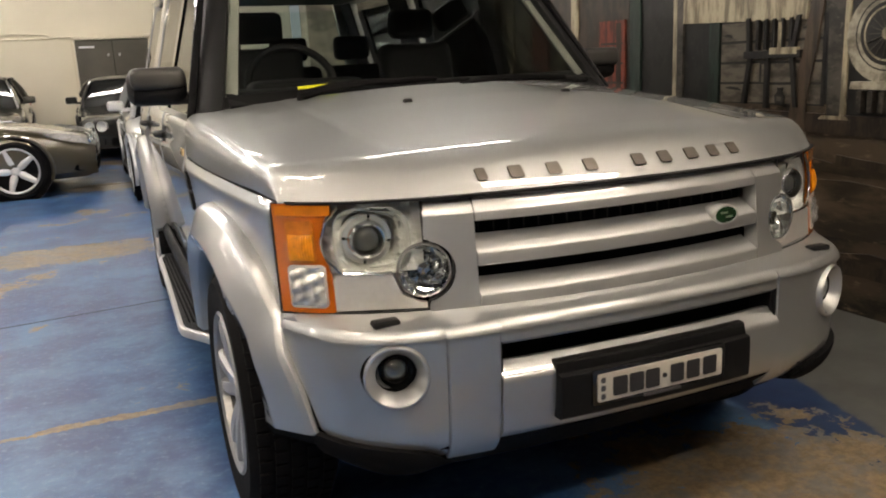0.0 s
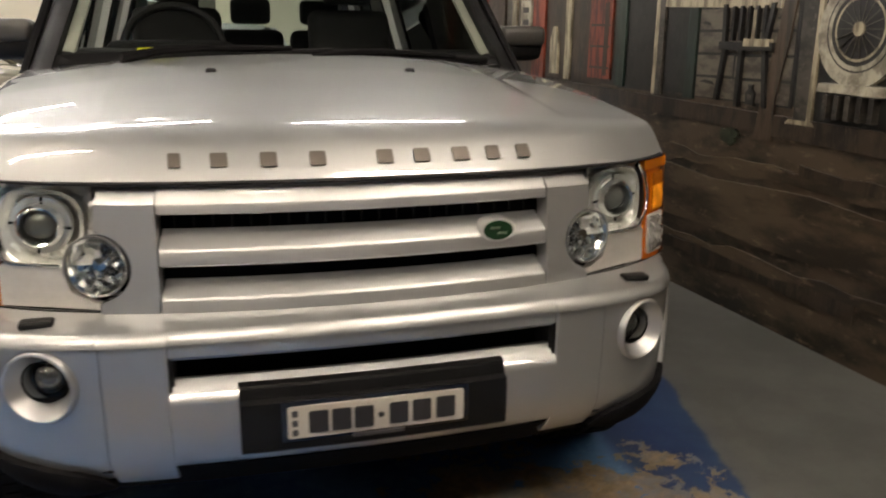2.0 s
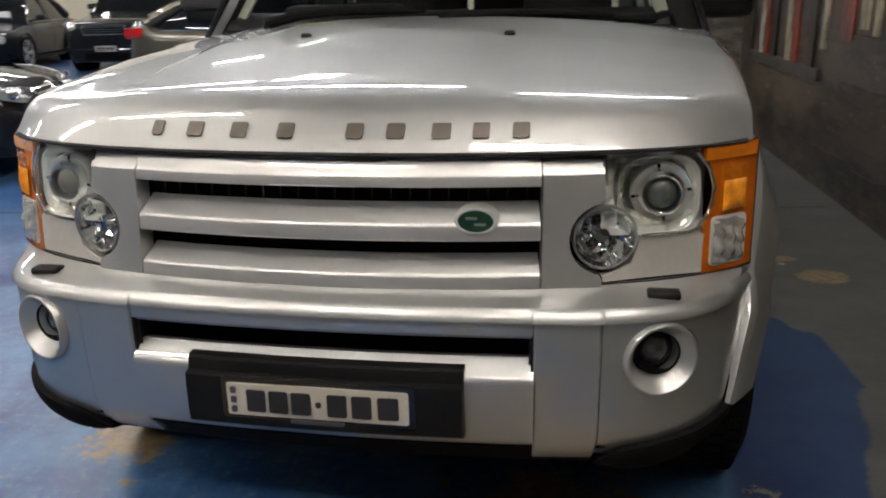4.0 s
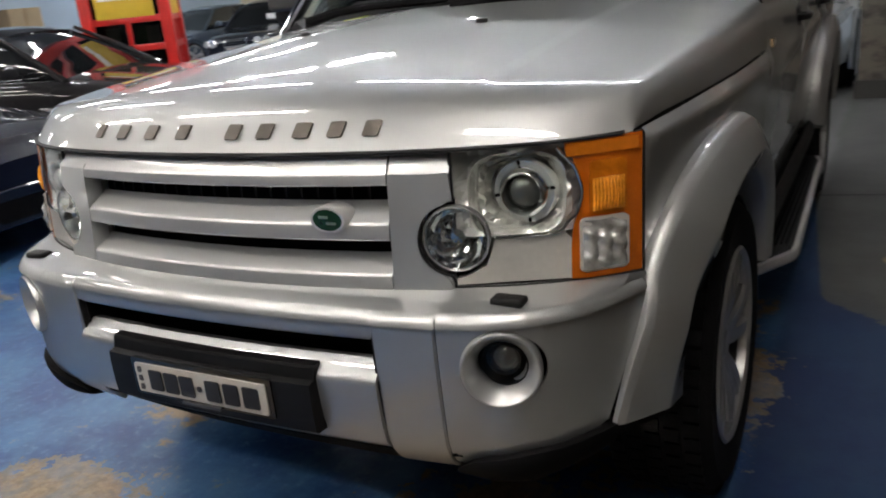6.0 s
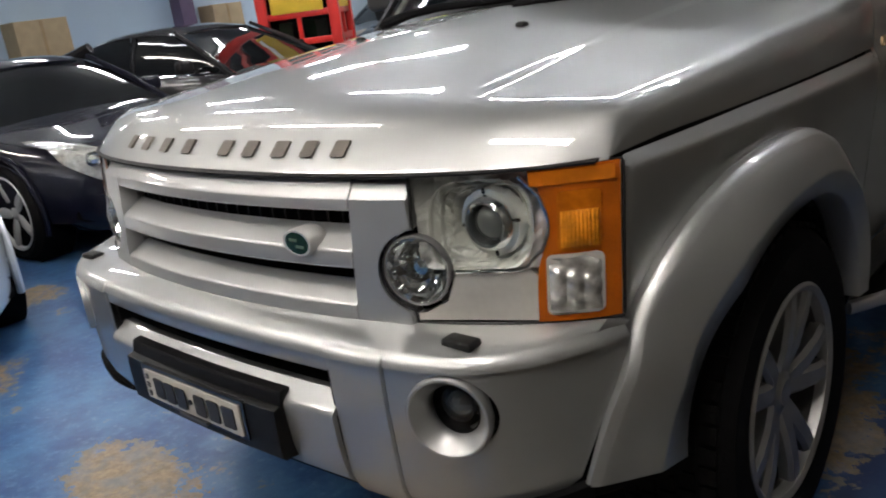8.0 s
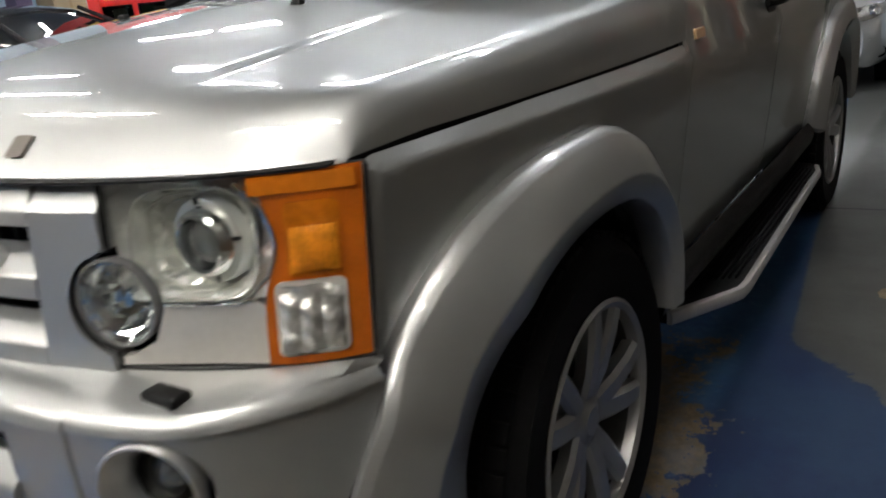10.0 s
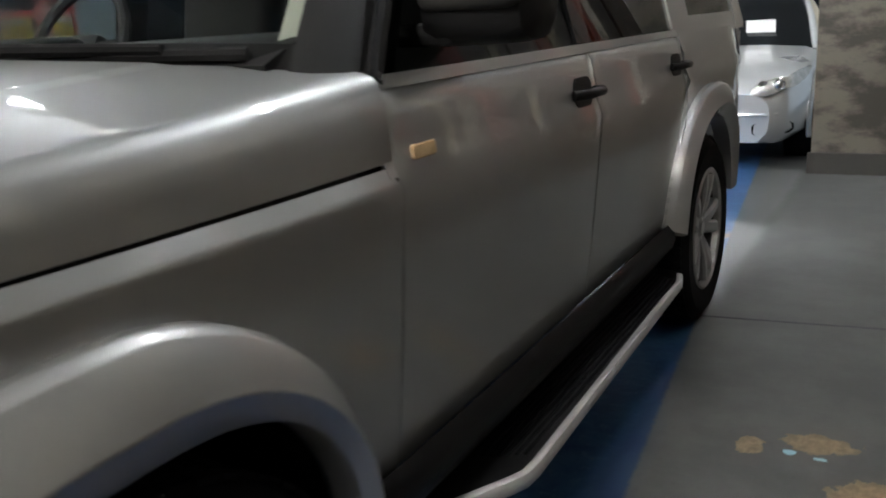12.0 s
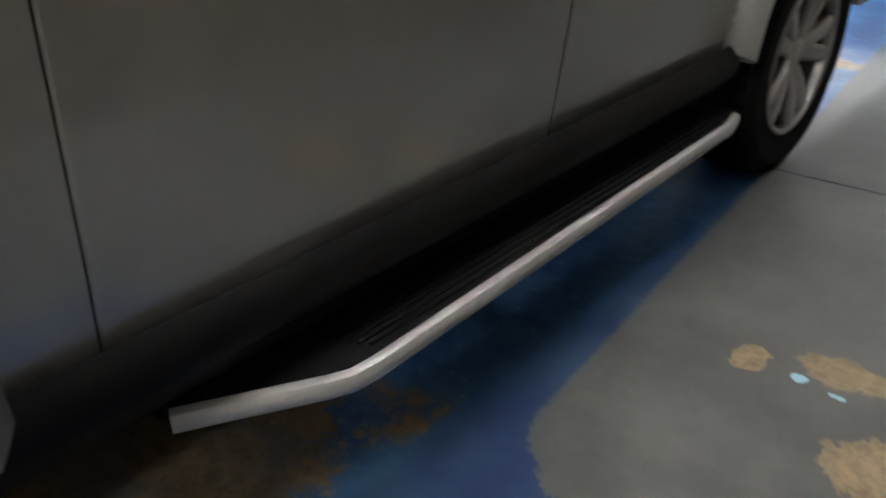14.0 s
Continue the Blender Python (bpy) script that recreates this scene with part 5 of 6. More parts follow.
# ---- wheels ----
def wheel(parent, m, s, R=0.382, W=0.25, rim=0.252, spokes=5, split=True, alloy=None, tread=True):
    """A road wheel at m, its outer face looking along local +z."""
    alloy = alloy or ALLOY
    h = W / 2
    bm = bmesh.new()
    lathe(bm, [(rim - 0.01, -h + 0.01), (rim + 0.03, -h), (R - 0.035, -h - 0.004), (R - 0.008, -h + 0.02), (R, -h + 0.05), (R, h - 0.05), (R - 0.008, h - 0.02), (R - 0.035, h + 0.004), (rim + 0.03, h), (rim - 0.01, h - 0.01)], m, 56)
    t = part("tyre", bm, RUBBER, parent, "black tyre")
    if tread:
        bm = bmesh.new()
        for k in range(56):
            for j, zc in enumerate((-0.09, -0.045, 0.0, 0.045, 0.09)):
                a = 2 * math.pi * (k + 0.5 * (j % 2)) / 56
                box(bm, (R + 0.001, 0, zc * W / 0.25), (0.010, 0.034, 0.034 * W / 0.25), 0.0, m @ Matrix.Rotation(a, 4, "Z"))
        tagged(part("tread", bm, RUBBER, t), kind="stuff")
    bm = bmesh.new()
    lathe(bm, [(rim + 0.004, h - 0.004), (rim - 0.004, h + 0.002), (rim - 0.016, h - 0.006), (rim - 0.020, h - 0.03)], m, 56)
    r = part("rim", bm, alloy, parent, "alloy wheel rim with paired spokes" if split else "alloy wheel rim")
    bm = bmesh.new()
    lathe(bm, [(rim - 0.020, h - 0.03), (rim - 0.022, h - 0.05), (rim - 0.03, -h + 0.02), (rim, -h), (rim + 0.004, -h)], m, 56)
    part("rim_barrel", bm, BARREL, r, "wheel barrel, its shade put into a dark colour")
    bm = bmesh.new()
    lathe(bm, [(rim - 0.03, -0.02), (0.02, -0.02), (0.02, -0.03), (rim - 0.03, -0.03)], m, 40)
    part("brake_disc", bm, DARK, r)
    bm = bmesh.new()
    lathe(bm, [(0.0001, h - 0.022), (0.030, h - 0.022), (0.036, h - 0.028), (0.066, h - 0.034), (0.075, h - 0.07), (0.0001, h - 0.07)], m, 28)
    part("hub_cap", bm, alloy, r)
    for k in range(spokes):
        for da, wo in (((-13, 0.026), (13, 0.026)) if split else ((0, 0.026),)):
            bm = bmesh.new()
            a0, a1 = radians(360 * k / spokes + da * 0.55 + 20), radians(360 * k / spokes + da + 20)
            p0 = Vector((0.05 * math.cos(a0), 0.05 * math.sin(a0), h - 0.034))
            p1 = Vector(((rim - 0.012) * math.cos(a1), (rim - 0.012) * math.sin(a1), h - 0.012))
            d = (p1 - p0).normalized()
            o = Vector((-d.y, d.x, 0)).normalized()
            rows = []
            for t_ in (0, 0.35, 0.7, 1.0):
                p = p0.lerp(p1, t_) + Vector((0, 0, 0.008 * math.sin(math.pi * t_)))
                w = lerp(0.030 if split else 0.046, wo, t_)
                rows.append([m @ (p + o * a + Vector((0, 0, b))) for a, b in ((-w, -0.03), (-w, -0.006), (-w * 0.6, 0.004), (w * 0.6, 0.004), (w, -0.006), (w, -0.03))])
            g = grid(bm, rows)
            bm.faces.new(g[0])
            bm.faces.new(g[-1])
            part("spoke", bm, alloy, r)
    return t


for s in (-1, 1):
    for y in (0.862, 3.76):
        wheel(suv, Matrix.Translation((s * 0.812, y, 0.382)) @ Euler((0, radians(90 * s), 0)).to_matrix().to_4x4(), s)


# ---- other cars in the hall: one builder, front at local y = 0, nose towards -y ----
DARK_GLASS = mat("dark_car_glass", (0.008, 0.009, 0.010), rough=0.04, coat=0.5, coat_rough=0.01, var=0.2, spec=0.35)


def smooth_line(pts, v):
    """Interpolates a profile with eased corners."""
    xs, ys = [p[0] for p in pts], [p[1] for p in pts]
    h = 0.06
    return float(np.mean([np.interp(v + d, xs, ys) for d in (-h, -h / 2, 0, h / 2, h)]))


def car(name, label, colour, L=4.6, W=1.80, hood=0.86, belt=0.92, roof=1.42, trunk=0.98, nose=0.66, ws0=1.35, ws1=2.05, rw0=3.45, rw1=4.05, wheel_r=0.325, front="sedan", card=False, tail=False, spokes=5, groupname="parked cars"):
    e = thing(name, label, "car", groupname)
    dark = max(colour) < 0.03
    pm = paint(name + "_paint", colour, metal=0.0 if dark else 0.45, rough=0.4 if dark else 0.28, spec=0.1 if dark else 0.5, coat_ior=1.43 if dark else 1.6)
    fy, ry = 0.86, L - 0.95

    def top(y):
        return smooth_line(((0.0, nose - 0.10), (0.05, nose), (0.35, nose + 0.08), (0.75, hood - 0.06), (ws0, hood + 0.02), (ws0 + 0.3, belt), (rw1, belt + 0.02), (rw1 + 0.05, trunk), (L - 0.12, trunk - 0.05), (L - 0.02, trunk - 0.14), (L, trunk - 0.3)), y)

    def half(y):
        return W / 2 * smooth_line(((-0.1, 0.62), (0.0, 0.70), (0.12, 0.85), (0.45, 0.965), (1.0, 1.0), (L - 1.0, 1.0), (L - 0.4, 0.95), (L - 0.08, 0.84), (L, 0.74)), y)

    ys = [0, 0.02, 0.06, 0.12, 0.2, 0.32, 0.5, 0.7, 0.95, 1.2, ws0, ws0 + 0.25, 2.0, 2.5, 3.0, rw0, rw1 - 0.1, rw1 + 0.1, L - 0.4, L - 0.2, L - 0.1, L - 0.04, L]
    ys = sorted({round(min(L, y), 3) for y in ys})
    rows = []
    for y in ys:
        w, t = half(y), top(y)
        zb = 0.19 + 0.08 * (y > L - 0.3) + 0.02 * (y < 0.1)
        sh = t - 0.075
        ring = [(0, zb), (w * 0.86, zb), (w * 0.965, zb + 0.07), (w * 0.985, lerp(zb, sh, 0.35)), (w, lerp(zb, sh, 0.62)), (w * 0.993, lerp(zb, sh, 0.86)), (w * 0.965, sh), (w * 0.91, t - 0.035), (w * 0.80, t - 0.010), (w * 0.4, t + 0.012), (0, t + 0.018)]
        full = [Vector((x, y, z)) for x, z in ring] + [Vector((-x, y, z)) for x, z in ring[-2:0:-1]]
        rows.append(full + [full[0]])
    bm = bmesh.new()
    g = grid(bm, rows)
    bm.faces.new(g[0][:-1])
    bm.faces.new(g[-1][:-1])
    bmesh.ops.remove_doubles(bm, verts=bm.verts, dist=0.0005)
    part("body", bm, pm, e)
    # cabin: glass under a painted roof
    def cab(y):
        z = smooth_line(((ws0 - 0.05, hood - 0.04), (ws0, hood), (ws1, roof - 0.05), (ws1 + 0.35, roof), (rw0 - 0.3, roof - 0.01), (rw0, roof - 0.07), (rw1, trunk - 0.02)), y)
        return z

    cy = [ws0 - 0.02, ws0 + 0.12, ws0 + 0.3, lerp(ws0, ws1, 0.7), ws1, ws1 + 0.15, ws1 + 0.4, lerp(ws1, rw0, 0.6), rw0 - 0.25, rw0, lerp(rw0, rw1, 0.5), rw1]
    rows = []
    for y in cy:
        z = cab(y)
        wb = half(y) * 0.90
        k = (z - belt) / (roof - belt)
        wr = lerp(wb, W / 2 * 0.66, max(0, k))
        b0 = min(belt, z) - 0.08
        rows.append([Vector((sx * x, y, zz)) for sx, x, zz in ((1, wb, b0), (1, wb * 0.985, min(belt, z) - 0.01), (1, lerp(wb, wr, 0.55), lerp(belt, z, 0.55)), (1, wr, z - 0.045 * max(0, k)), (1, wr * 0.86, z - 0.008), (1, 0, z + 0.01), (-1, wr * 0.86, z - 0.008), (-1, wr, z - 0.045 * max(0, k)), (-1, lerp(wb, wr, 0.55), lerp(belt, z, 0.55)), (-1, wb * 0.985, min(belt, z) - 0.01), (-1, wb, b0))])
    bm = bmesh.new()
    grid(bm, rows)
    part("cabin_glass", bm, DARK_GLASS, e, "dark windows")
    bm = bmesh.new()
    rr = []
    for y in np.linspace(ws1 - 0.02, rw0 + 0.02, 10):
        z = cab(y)
        rr.append([Vector((u * (W / 2 * 0.665), y, z + 0.016 - 0.05 * abs(u) ** 4)) for u in np.linspace(-1, 1, 11)])
    shell(rr, 0.02, bm)
    part("roof", bm, pm, e)
    for s in (-1, 1):
        def cabin_pt(y, k, d=0.006):
            z0 = min(belt, cab(y))
            z = lerp(z0, cab(y) - 0.04, k)
            kk = (z - belt) / (roof - belt)
            return Vector((s * (lerp(half(y) * 0.895, W / 2 * 0.66, max(0, kk)) + d), y, z))
        bm = bmesh.new()
        a, b = Vector((s * half(ws0) * 0.90, ws0, hood - 0.01)), Vector((s * W / 2 * 0.67, ws1, roof - 0.05))
        tube(bm, [a, a.lerp(b, 0.5) + Vector((s * 0.014, 0, 0.012)), b], [0.034, 0.028, 0.020], 8)
        part("screen_pillar", bm, pm, e)
        bm = bmesh.new()
        a, b = Vector((s * half(rw1) * 0.88, rw1, trunk)), Vector((s * W / 2 * 0.66, rw0, roof - 0.08))
        tube(bm, [a, a.lerp(b, 0.5) + Vector((s * 0.012, 0, 0.02)), b], [0.09, 0.075, 0.05], 8)
        part("rear_pillar", bm, pm, e)
        bm = bmesh.new()
        ym = lerp(ws1, rw0, 0.42)
        tube(bm, [Vector((s * half(ym) * 0.90, ym, belt - 0.02)), Vector((s * W / 2 * 0.675, ym + 0.04, roof - 0.05))], 0.03, 8)
        part("centre_pillar", bm, GLOSS_BLACK, e)
        bm = bmesh.new()
        tube(bm, [Vector((s * (half(y) * 0.905), y, belt - 0.012)) for y in np.linspace(ws0 + 0.25, rw1 - 0.15, 9)], 0.009, 6)
        part("belt_trim", bm, CHROME, e)
        # door mirror
        bm = bmesh.new()
        box(bm, (s * (W / 2 + 0.06), ws0 + 0.42, belt + 0.07), (0.19, 0.10, 0.12), 0.035, segs=3)
        box(bm, (s * (W / 2 - 0.05), ws0 + 0.42, belt + 0.02), (0.10, 0.05, 0.04), 0.01)
        part("door_mirror", bm, pm, e)
        # door seams
        for yd in (ws0 + 0.12, ym, ry - 0.42):
            bm = bmesh.new()
            tube(bm, [Vector((s * (half(yd) * f + 0.001), yd, z)) for f, z in ((0.985, 0.36), (1.0, 0.6), (0.99, 0.78), (0.965, belt - 0.08))], 0.004, 5)
            part("door_seam", bm, SEAM, e)
        for yd in (ym - 0.15, ry - 0.5):
            bm = bmesh.new()
            box(bm, (s * (half(yd) + 0.006), yd, belt - 0.16), (0.03, 0.17, 0.025), 0.009)
            part("door_handle", bm, pm, e)
        bm = bmesh.new()
        box(bm, (s * (W / 2 - 0.02), (fy + ry) / 2, 0.20), (0.06, ry - fy - 0.75, 0.07), 0.02)
        part("sill", bm, BLACK_TRIM, e)
        for yw in (fy, ry):
            mw = Matrix.Translation((s * (W / 2 - 0.105), yw, wheel_r)) @ Euler((0, radians(90 * s), 0)).to_matrix().to_4x4()
            # near-black disc behind the wheel stands in for the shaded wheel well
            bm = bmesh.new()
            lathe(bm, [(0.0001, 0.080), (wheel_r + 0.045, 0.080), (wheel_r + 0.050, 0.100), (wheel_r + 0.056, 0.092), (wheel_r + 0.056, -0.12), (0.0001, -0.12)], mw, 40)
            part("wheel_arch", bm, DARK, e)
            bm = bmesh.new()
            arc = [Vector((s * (half(yw + (wheel_r + 0.062) * math.cos(t)) + 0.004), yw + (wheel_r + 0.062) * math.cos(t), wheel_r + (wheel_r + 0.062) * math.sin(t))) for t in np.linspace(-0.35, math.pi + 0.35, 22)]
            tube(bm, arc, 0.020, 8)
            part("arch_lip", bm, pm, e)
            wheel(e, mw @ Matrix.Translation((0, 0, 0.004)), s, R=wheel_r, W=0.215, rim=wheel_r * 0.77, spokes=spokes, split=False, alloy=BRIGHT_ALLOY, tread=False)

    def nose_pt(x, z, d=0.0):
        """On the front end at local x, z."""
        best = 0.0
        for y in np.linspace(0, 1.2, 121):
            if half(y) * 0.985 >= abs(x) and top(y) + 0.01 >= z:
                best = y
                break
        return Vector((x, best - d, z))
    for s in (-1, 1):
        bm = bmesh.new()
        if front == "twin":
            hl = None
            for x, r in ((W * 0.30, 0.085), (W * 0.40, 0.075)):
                p = nose_pt(s * x, nose - 0.08, 0.03)
                mw = Matrix.Translation(p) @ Euler((radians(90), 0, radians(18 * s))).to_matrix().to_4x4()
                lathe(bm, [(0.0001, -0.06), (r, -0.06), (r, 0.01), (r * 0.9, 0.018), (r * 0.86, 0.004), (r * 0.5, -0.01), (0.0001, -0.015)], mw, 24)
            part("headlamp", bm, REFLECTOR, e, "round twin headlamps")
        else:
            wide, hgt, tilt = {"sedan": (0.20, 0.058, 0.35), "sport": (0.225, 0.125, 0.75), "suv": (0.19, 0.08, 0.3)}[front]
            pts = []
            for k in range(20):
                t = 2 * math.pi * k / 20
                a, b = math.cos(t) * wide, math.sin(t) * hgt
                x = W * 0.355 + a * 0.75
                z = nose - 0.02 + b + a * tilt * 0.45
                pts.append(nose_pt(s * x, min(z, nose + (0.17 if front == "sport" else 0.12)), 0.012))
            c = sum(pts, Vector()) / len(pts)
            c = nose_pt(c.x, c.z, 0.03) + Vector((0, 0, 0.012))
            vs = [bm.verts.new(p) for p in pts]
            mid = []
            for p in pts:
                q = nose_pt(lerp(p.x, c.x, 0.4), lerp(p.z, c.z, 0.4), 0.024)
                mid.append(bm.verts.new(Vector((q.x, min(q.y, p.lerp(c, 0.4).y), q.z + 0.008))))
            vc = bm.verts.new(c)
            for k in range(20):
                bm.faces.new((vs[k], vs[(k + 1) % 20], mid[(k + 1) % 20], mid[k]))
                bm.faces.new((mid[k], mid[(k + 1) % 20], vc))
            hl = part("headlamp", bm, mat("headlamp_glass", (0.58, 0.57, 0.53), rough=0.16, metal=0.45, coat=1.0, var=0.4, scale=25), e, "clear glass headlamp")
            if front == "sedan":
                bm = bmesh.new()
                wrap = []
                for j in range(9):
                    y = lerp(0.10, 0.52, j / 8)
                    zc, hh = nose - 0.005 + 0.10 * j / 8, 0.046 * math.sin(math.pi * (0.28 + 0.70 * j / 8))
                    wrap.append([Vector((s * (half(y) * lerp(0.992, 0.955, i / 5) + 0.006), y, zc + hh * lerp(-1, 1, i / 5))) for i in range(6)])
                shell(wrap, 0.012, bm)
                part("lamp_wrap", bm, hl.data.materials[0], hl, "headlamp glass wrapping round the wing")
            for dx in (-0.06, 0.06):
                bm = bmesh.new()
                p = c + Vector((s * dx, 0.012, dx * tilt * 0.4))
                mw = Matrix.Translation(p) @ Euler((radians(80), 0, radians(20 * s))).to_matrix().to_4x4()
                lathe(bm, [(0.0001, 0.012), (0.022, 0.008), (0.038, -0.004), (0.043, 0.008), (0.048, -0.004), (0.048, -0.02), (0.0001, -0.02)], mw, 20)
                part("lamp_ring", bm, CHROME, hl)
        bm = bmesh.new()
        prism(bm, rounded(s * W * 0.36 - 0.14, s * W * 0.36 + 0.14, 0.27, 0.36, 0.03, 4), lambda a, b, d: nose_pt(a, b, d), 0.006, -0.03)
        part("air_intake", bm, DARK, e)
        bm = bmesh.new()
        box(bm, (s * W * 0.36, L - 0.045, trunk - 0.17), (0.30, 0.14, 0.15), 0.04)
        box(bm, (s * W * 0.43, L - 0.16, trunk - 0.16), (0.12, 0.2, 0.13), 0.03)
        part("tail_lamp", bm, RED_LENS, e, "red tail lamp")
    if front != "sport":
        gw, gh = {"sedan": (0.42, 0.17), "twin": (0.34, 0.20), "suv": (0.55, 0.16)}[front]
        bm = bmesh.new()
        prism(bm, rounded(-gw, gw, nose - 0.02 - gh, nose - 0.02, 0.04, 4), lambda a, b, d: nose_pt(a * 0.75, b, d), 0.014, -0.03)
        gr = part("grille", bm, DARK if front != "twin" else REFLECTOR, e, "radiator grille")
        bm = bmesh.new()
        tube(bm, [nose_pt(a * 0.75, b, 0.014) for a, b in rounded(-gw, gw, nose - 0.02 - gh, nose - 0.02, 0.04, 4)], 0.012, 6, closed=True)
        part("grille_surround", bm, CHROME, gr)
        bm = bmesh.new()
        for k in range(4):
            z = nose - 0.05 - gh * k / 4.2
            tube(bm, [nose_pt(u * gw * 0.7, z, 0.02) for u in np.linspace(-1, 1, 7)], 0.006, 5)
        part("grille_slat", bm, CHROME, gr)
    bm = bmesh.new()
    prism(bm, rounded(-0.42, 0.42, 0.24, 0.37, 0.04, 4), lambda a, b, d: nose_pt(a, b, d), 0.006, -0.03)
    part("lower_intake", bm, DARK, e)
    if front != "sport":
        bm = bmesh.new()
        box(bm, nose_pt(0, 0.45, 0.02), (0.40, 0.016, 0.10), 0.004)
        pl = part("number_plate", bm, PLATE, e, "number plate with dark bars")
        for k in range(6):
            bm = bmesh.new()
            box(bm, nose_pt(0, 0.45, 0.03) + Vector((-0.14 + 0.056 * k, 0, 0)), (0.036, 0.004, 0.06))
            part("plate_bar", bm, PLATE_INK, pl)
    bm = bmesh.new()
    tube(bm, [nose_pt(u * W * 0.44, 0.43, 0.012) + Vector((0, 0.0, 0)) for u in np.linspace(-1, 1, 15)], 0.012, 6)
    part("bumper_trim", bm, pm, e)
    if card:
        bm = bmesh.new()
        y = lerp(ws0, ws1, 0.33)
        box(bm, (0.30, y - 0.03, cab(y) + 0.012), (0.26, 0.006, 0.16), 0.002, None)
        part("price_card", bm, WHITE_CARD, e, "white price card in the windscreen")
    return e


def place(e, x, y, heading):
    """heading: degrees by which the nose is turned from -y towards +x."""
    e.matrix_basis = pose(x, y, 0, 0, 0, heading)
    return e


brown = car("saloon_car", "bronze-brown saloon car with five-spoke alloys on the blue floor", (0.085, 0.072, 0.045), L=4.45, W=1.82, hood=0.86, belt=0.93, roof=1.40, trunk=1.05, nose=0.63, ws0=1.45, ws1=2.2, wheel_r=0.335)
place(brown, -1.20, 9.66, 88)
white_saloon = car("saloon_car", "white saloon car with dark air intakes behind the off-roader", (0.74, 0.75, 0.75), L=4.5, W=1.80, hood=0.86, nose=0.66, card=True)
place(white_saloon, 0.02, 7.15, 0)
black_twin = car("saloon_car", "black saloon car with round twin headlamps near the rear door", (0.018, 0.018, 0.018), L=4.6, W=1.78, front="twin", hood=0.80, belt=0.87, nose=0.64, roof=1.33)
place(black_twin, -0.55, 12.45, 0)
grey_card = car("saloon_car", "dark olive saloon car with white windscreen card at the rear wall", (0.05, 0.047, 0.035), L=4.4, W=1.76, card=True)
place(grey_card, -3.1, 12.6, 0)
twin_saloon = car("saloon_car", "black saloon car with round lamps, chrome grille and white card", (0.012, 0.014, 0.02), L=4.4, W=1.78, front="twin", hood=0.86, nose=0.70, roof=1.43, card=True, ws0=1.25, ws1=1.95, rw0=3.3, rw1=3.85)
place(twin_saloon, -11.2, 12.6, 16)
black_suv = car("four_by_four_car", "black four-by-four car with pale oval headlamps", (0.01, 0.01, 0.012), L=4.3, W=1.92, hood=1.05, belt=1.12, roof=1.68, trunk=1.15, nose=0.88, front="suv", wheel_r=0.36, rw0=3.5, rw1=4.0)
place(black_suv, -8.3, 12.75, 6)
blue_saloon = car("saloon_car", "blue-grey saloon car by the pale wall", (0.10, 0.13, 0.17), L=4.2, W=1.6)
place(blue_saloon, -14.16, 12.7, 0)
sport = car("sports_car", "midnight blue low sports car with pale oval headlamps", (0.004, 0.0045, 0.012), L=4.35, W=1.80, hood=0.82, belt=0.86, roof=1.28, trunk=0.88, nose=0.65, ws0=1.35, ws1=2.05, rw0=3.0, rw1=3.9, front="sport")
place(sport, -3.41, 2.08, 95)
coupe = car("coupe_car", "glossy black coupe car with chrome window trim", (0.012, 0.011, 0.012), L=4.6, W=1.80, hood=0.88, belt=0.93, roof=1.36, trunk=0.96, nose=0.68, ws0=1.4, ws1=2.15, rw0=3.3, rw1=4.1)
place(coupe, -3.95, 4.8, 108)
white_hatch = car("hatchback_car", "white hatchback car with dark slatted side intakes", (0.72, 0.74, 0.75), L=4.1, W=1.75, hood=0.90, belt=0.97, roof=1.46, nose=0.70, rw0=3.5, rw1=4.0, trunk=1.0)
place(white_hatch, -2.34, -0.335, 84)


# ---- red kiosk with glazed door, between the cars ----
RED = mat("red_enamel", (0.52, 0.018, 0.014), rough=0.3, coat=0.4, var=0.12)
kiosk = thing("red_kiosk", "red enamel kiosk with yellow sign and glass panes", "kiosk")
part("plinth", box(bmesh.new(), (0, 0, 0.09), (0.94, 0.94, 0.18), 0.01), RED, kiosk)
part("roof", box(bmesh.new(), (0, 0, 2.36), (0.98, 0.98, 0.22), 0.05), RED, kiosk)
for x in (-0.41, 0.41):
    for y in (-0.41, 0.41):
        part("corner_post", box(bmesh.new(), (x, y, 1.2), (0.12, 0.12, 2.12), 0.008), RED, kiosk)
for k in range(4):
    m = Matrix.Rotation(radians(90 * k), 4, "Z")
    for z in (0.30, 0.72, 1.02, 1.32, 1.62, 1.95, 2.2):
        part("glazing_rail", box(bmesh.new(), (0, -0.425, z), (0.72, 0.05, 0.07), 0.004, m), RED, kiosk)
    part("mullion", box(bmesh.new(), (0.0, -0.425, 1.2), (0.05, 0.045, 1.95), 0.004, m), RED, kiosk)
    part("pane", box(bmesh.new(), (0, -0.40, 1.2), (0.70, 0.006, 1.9), 0, m), SIDE_GLASS, kiosk)
    part("sign_panel", box(bmesh.new(), (0, -0.455, 1.47), (0.60, 0.012, 0.25), 0.003, m), mat("yellow_sign", (0.62, 0.42, 0.03), rough=0.5, var=0.15), kiosk, "yellow sign with pale bar")
    part("sign_bar", box(bmesh.new(), (0, -0.463, 1.555), (0.52, 0.006, 0.05), 0, m), WHITE_CARD, kiosk)
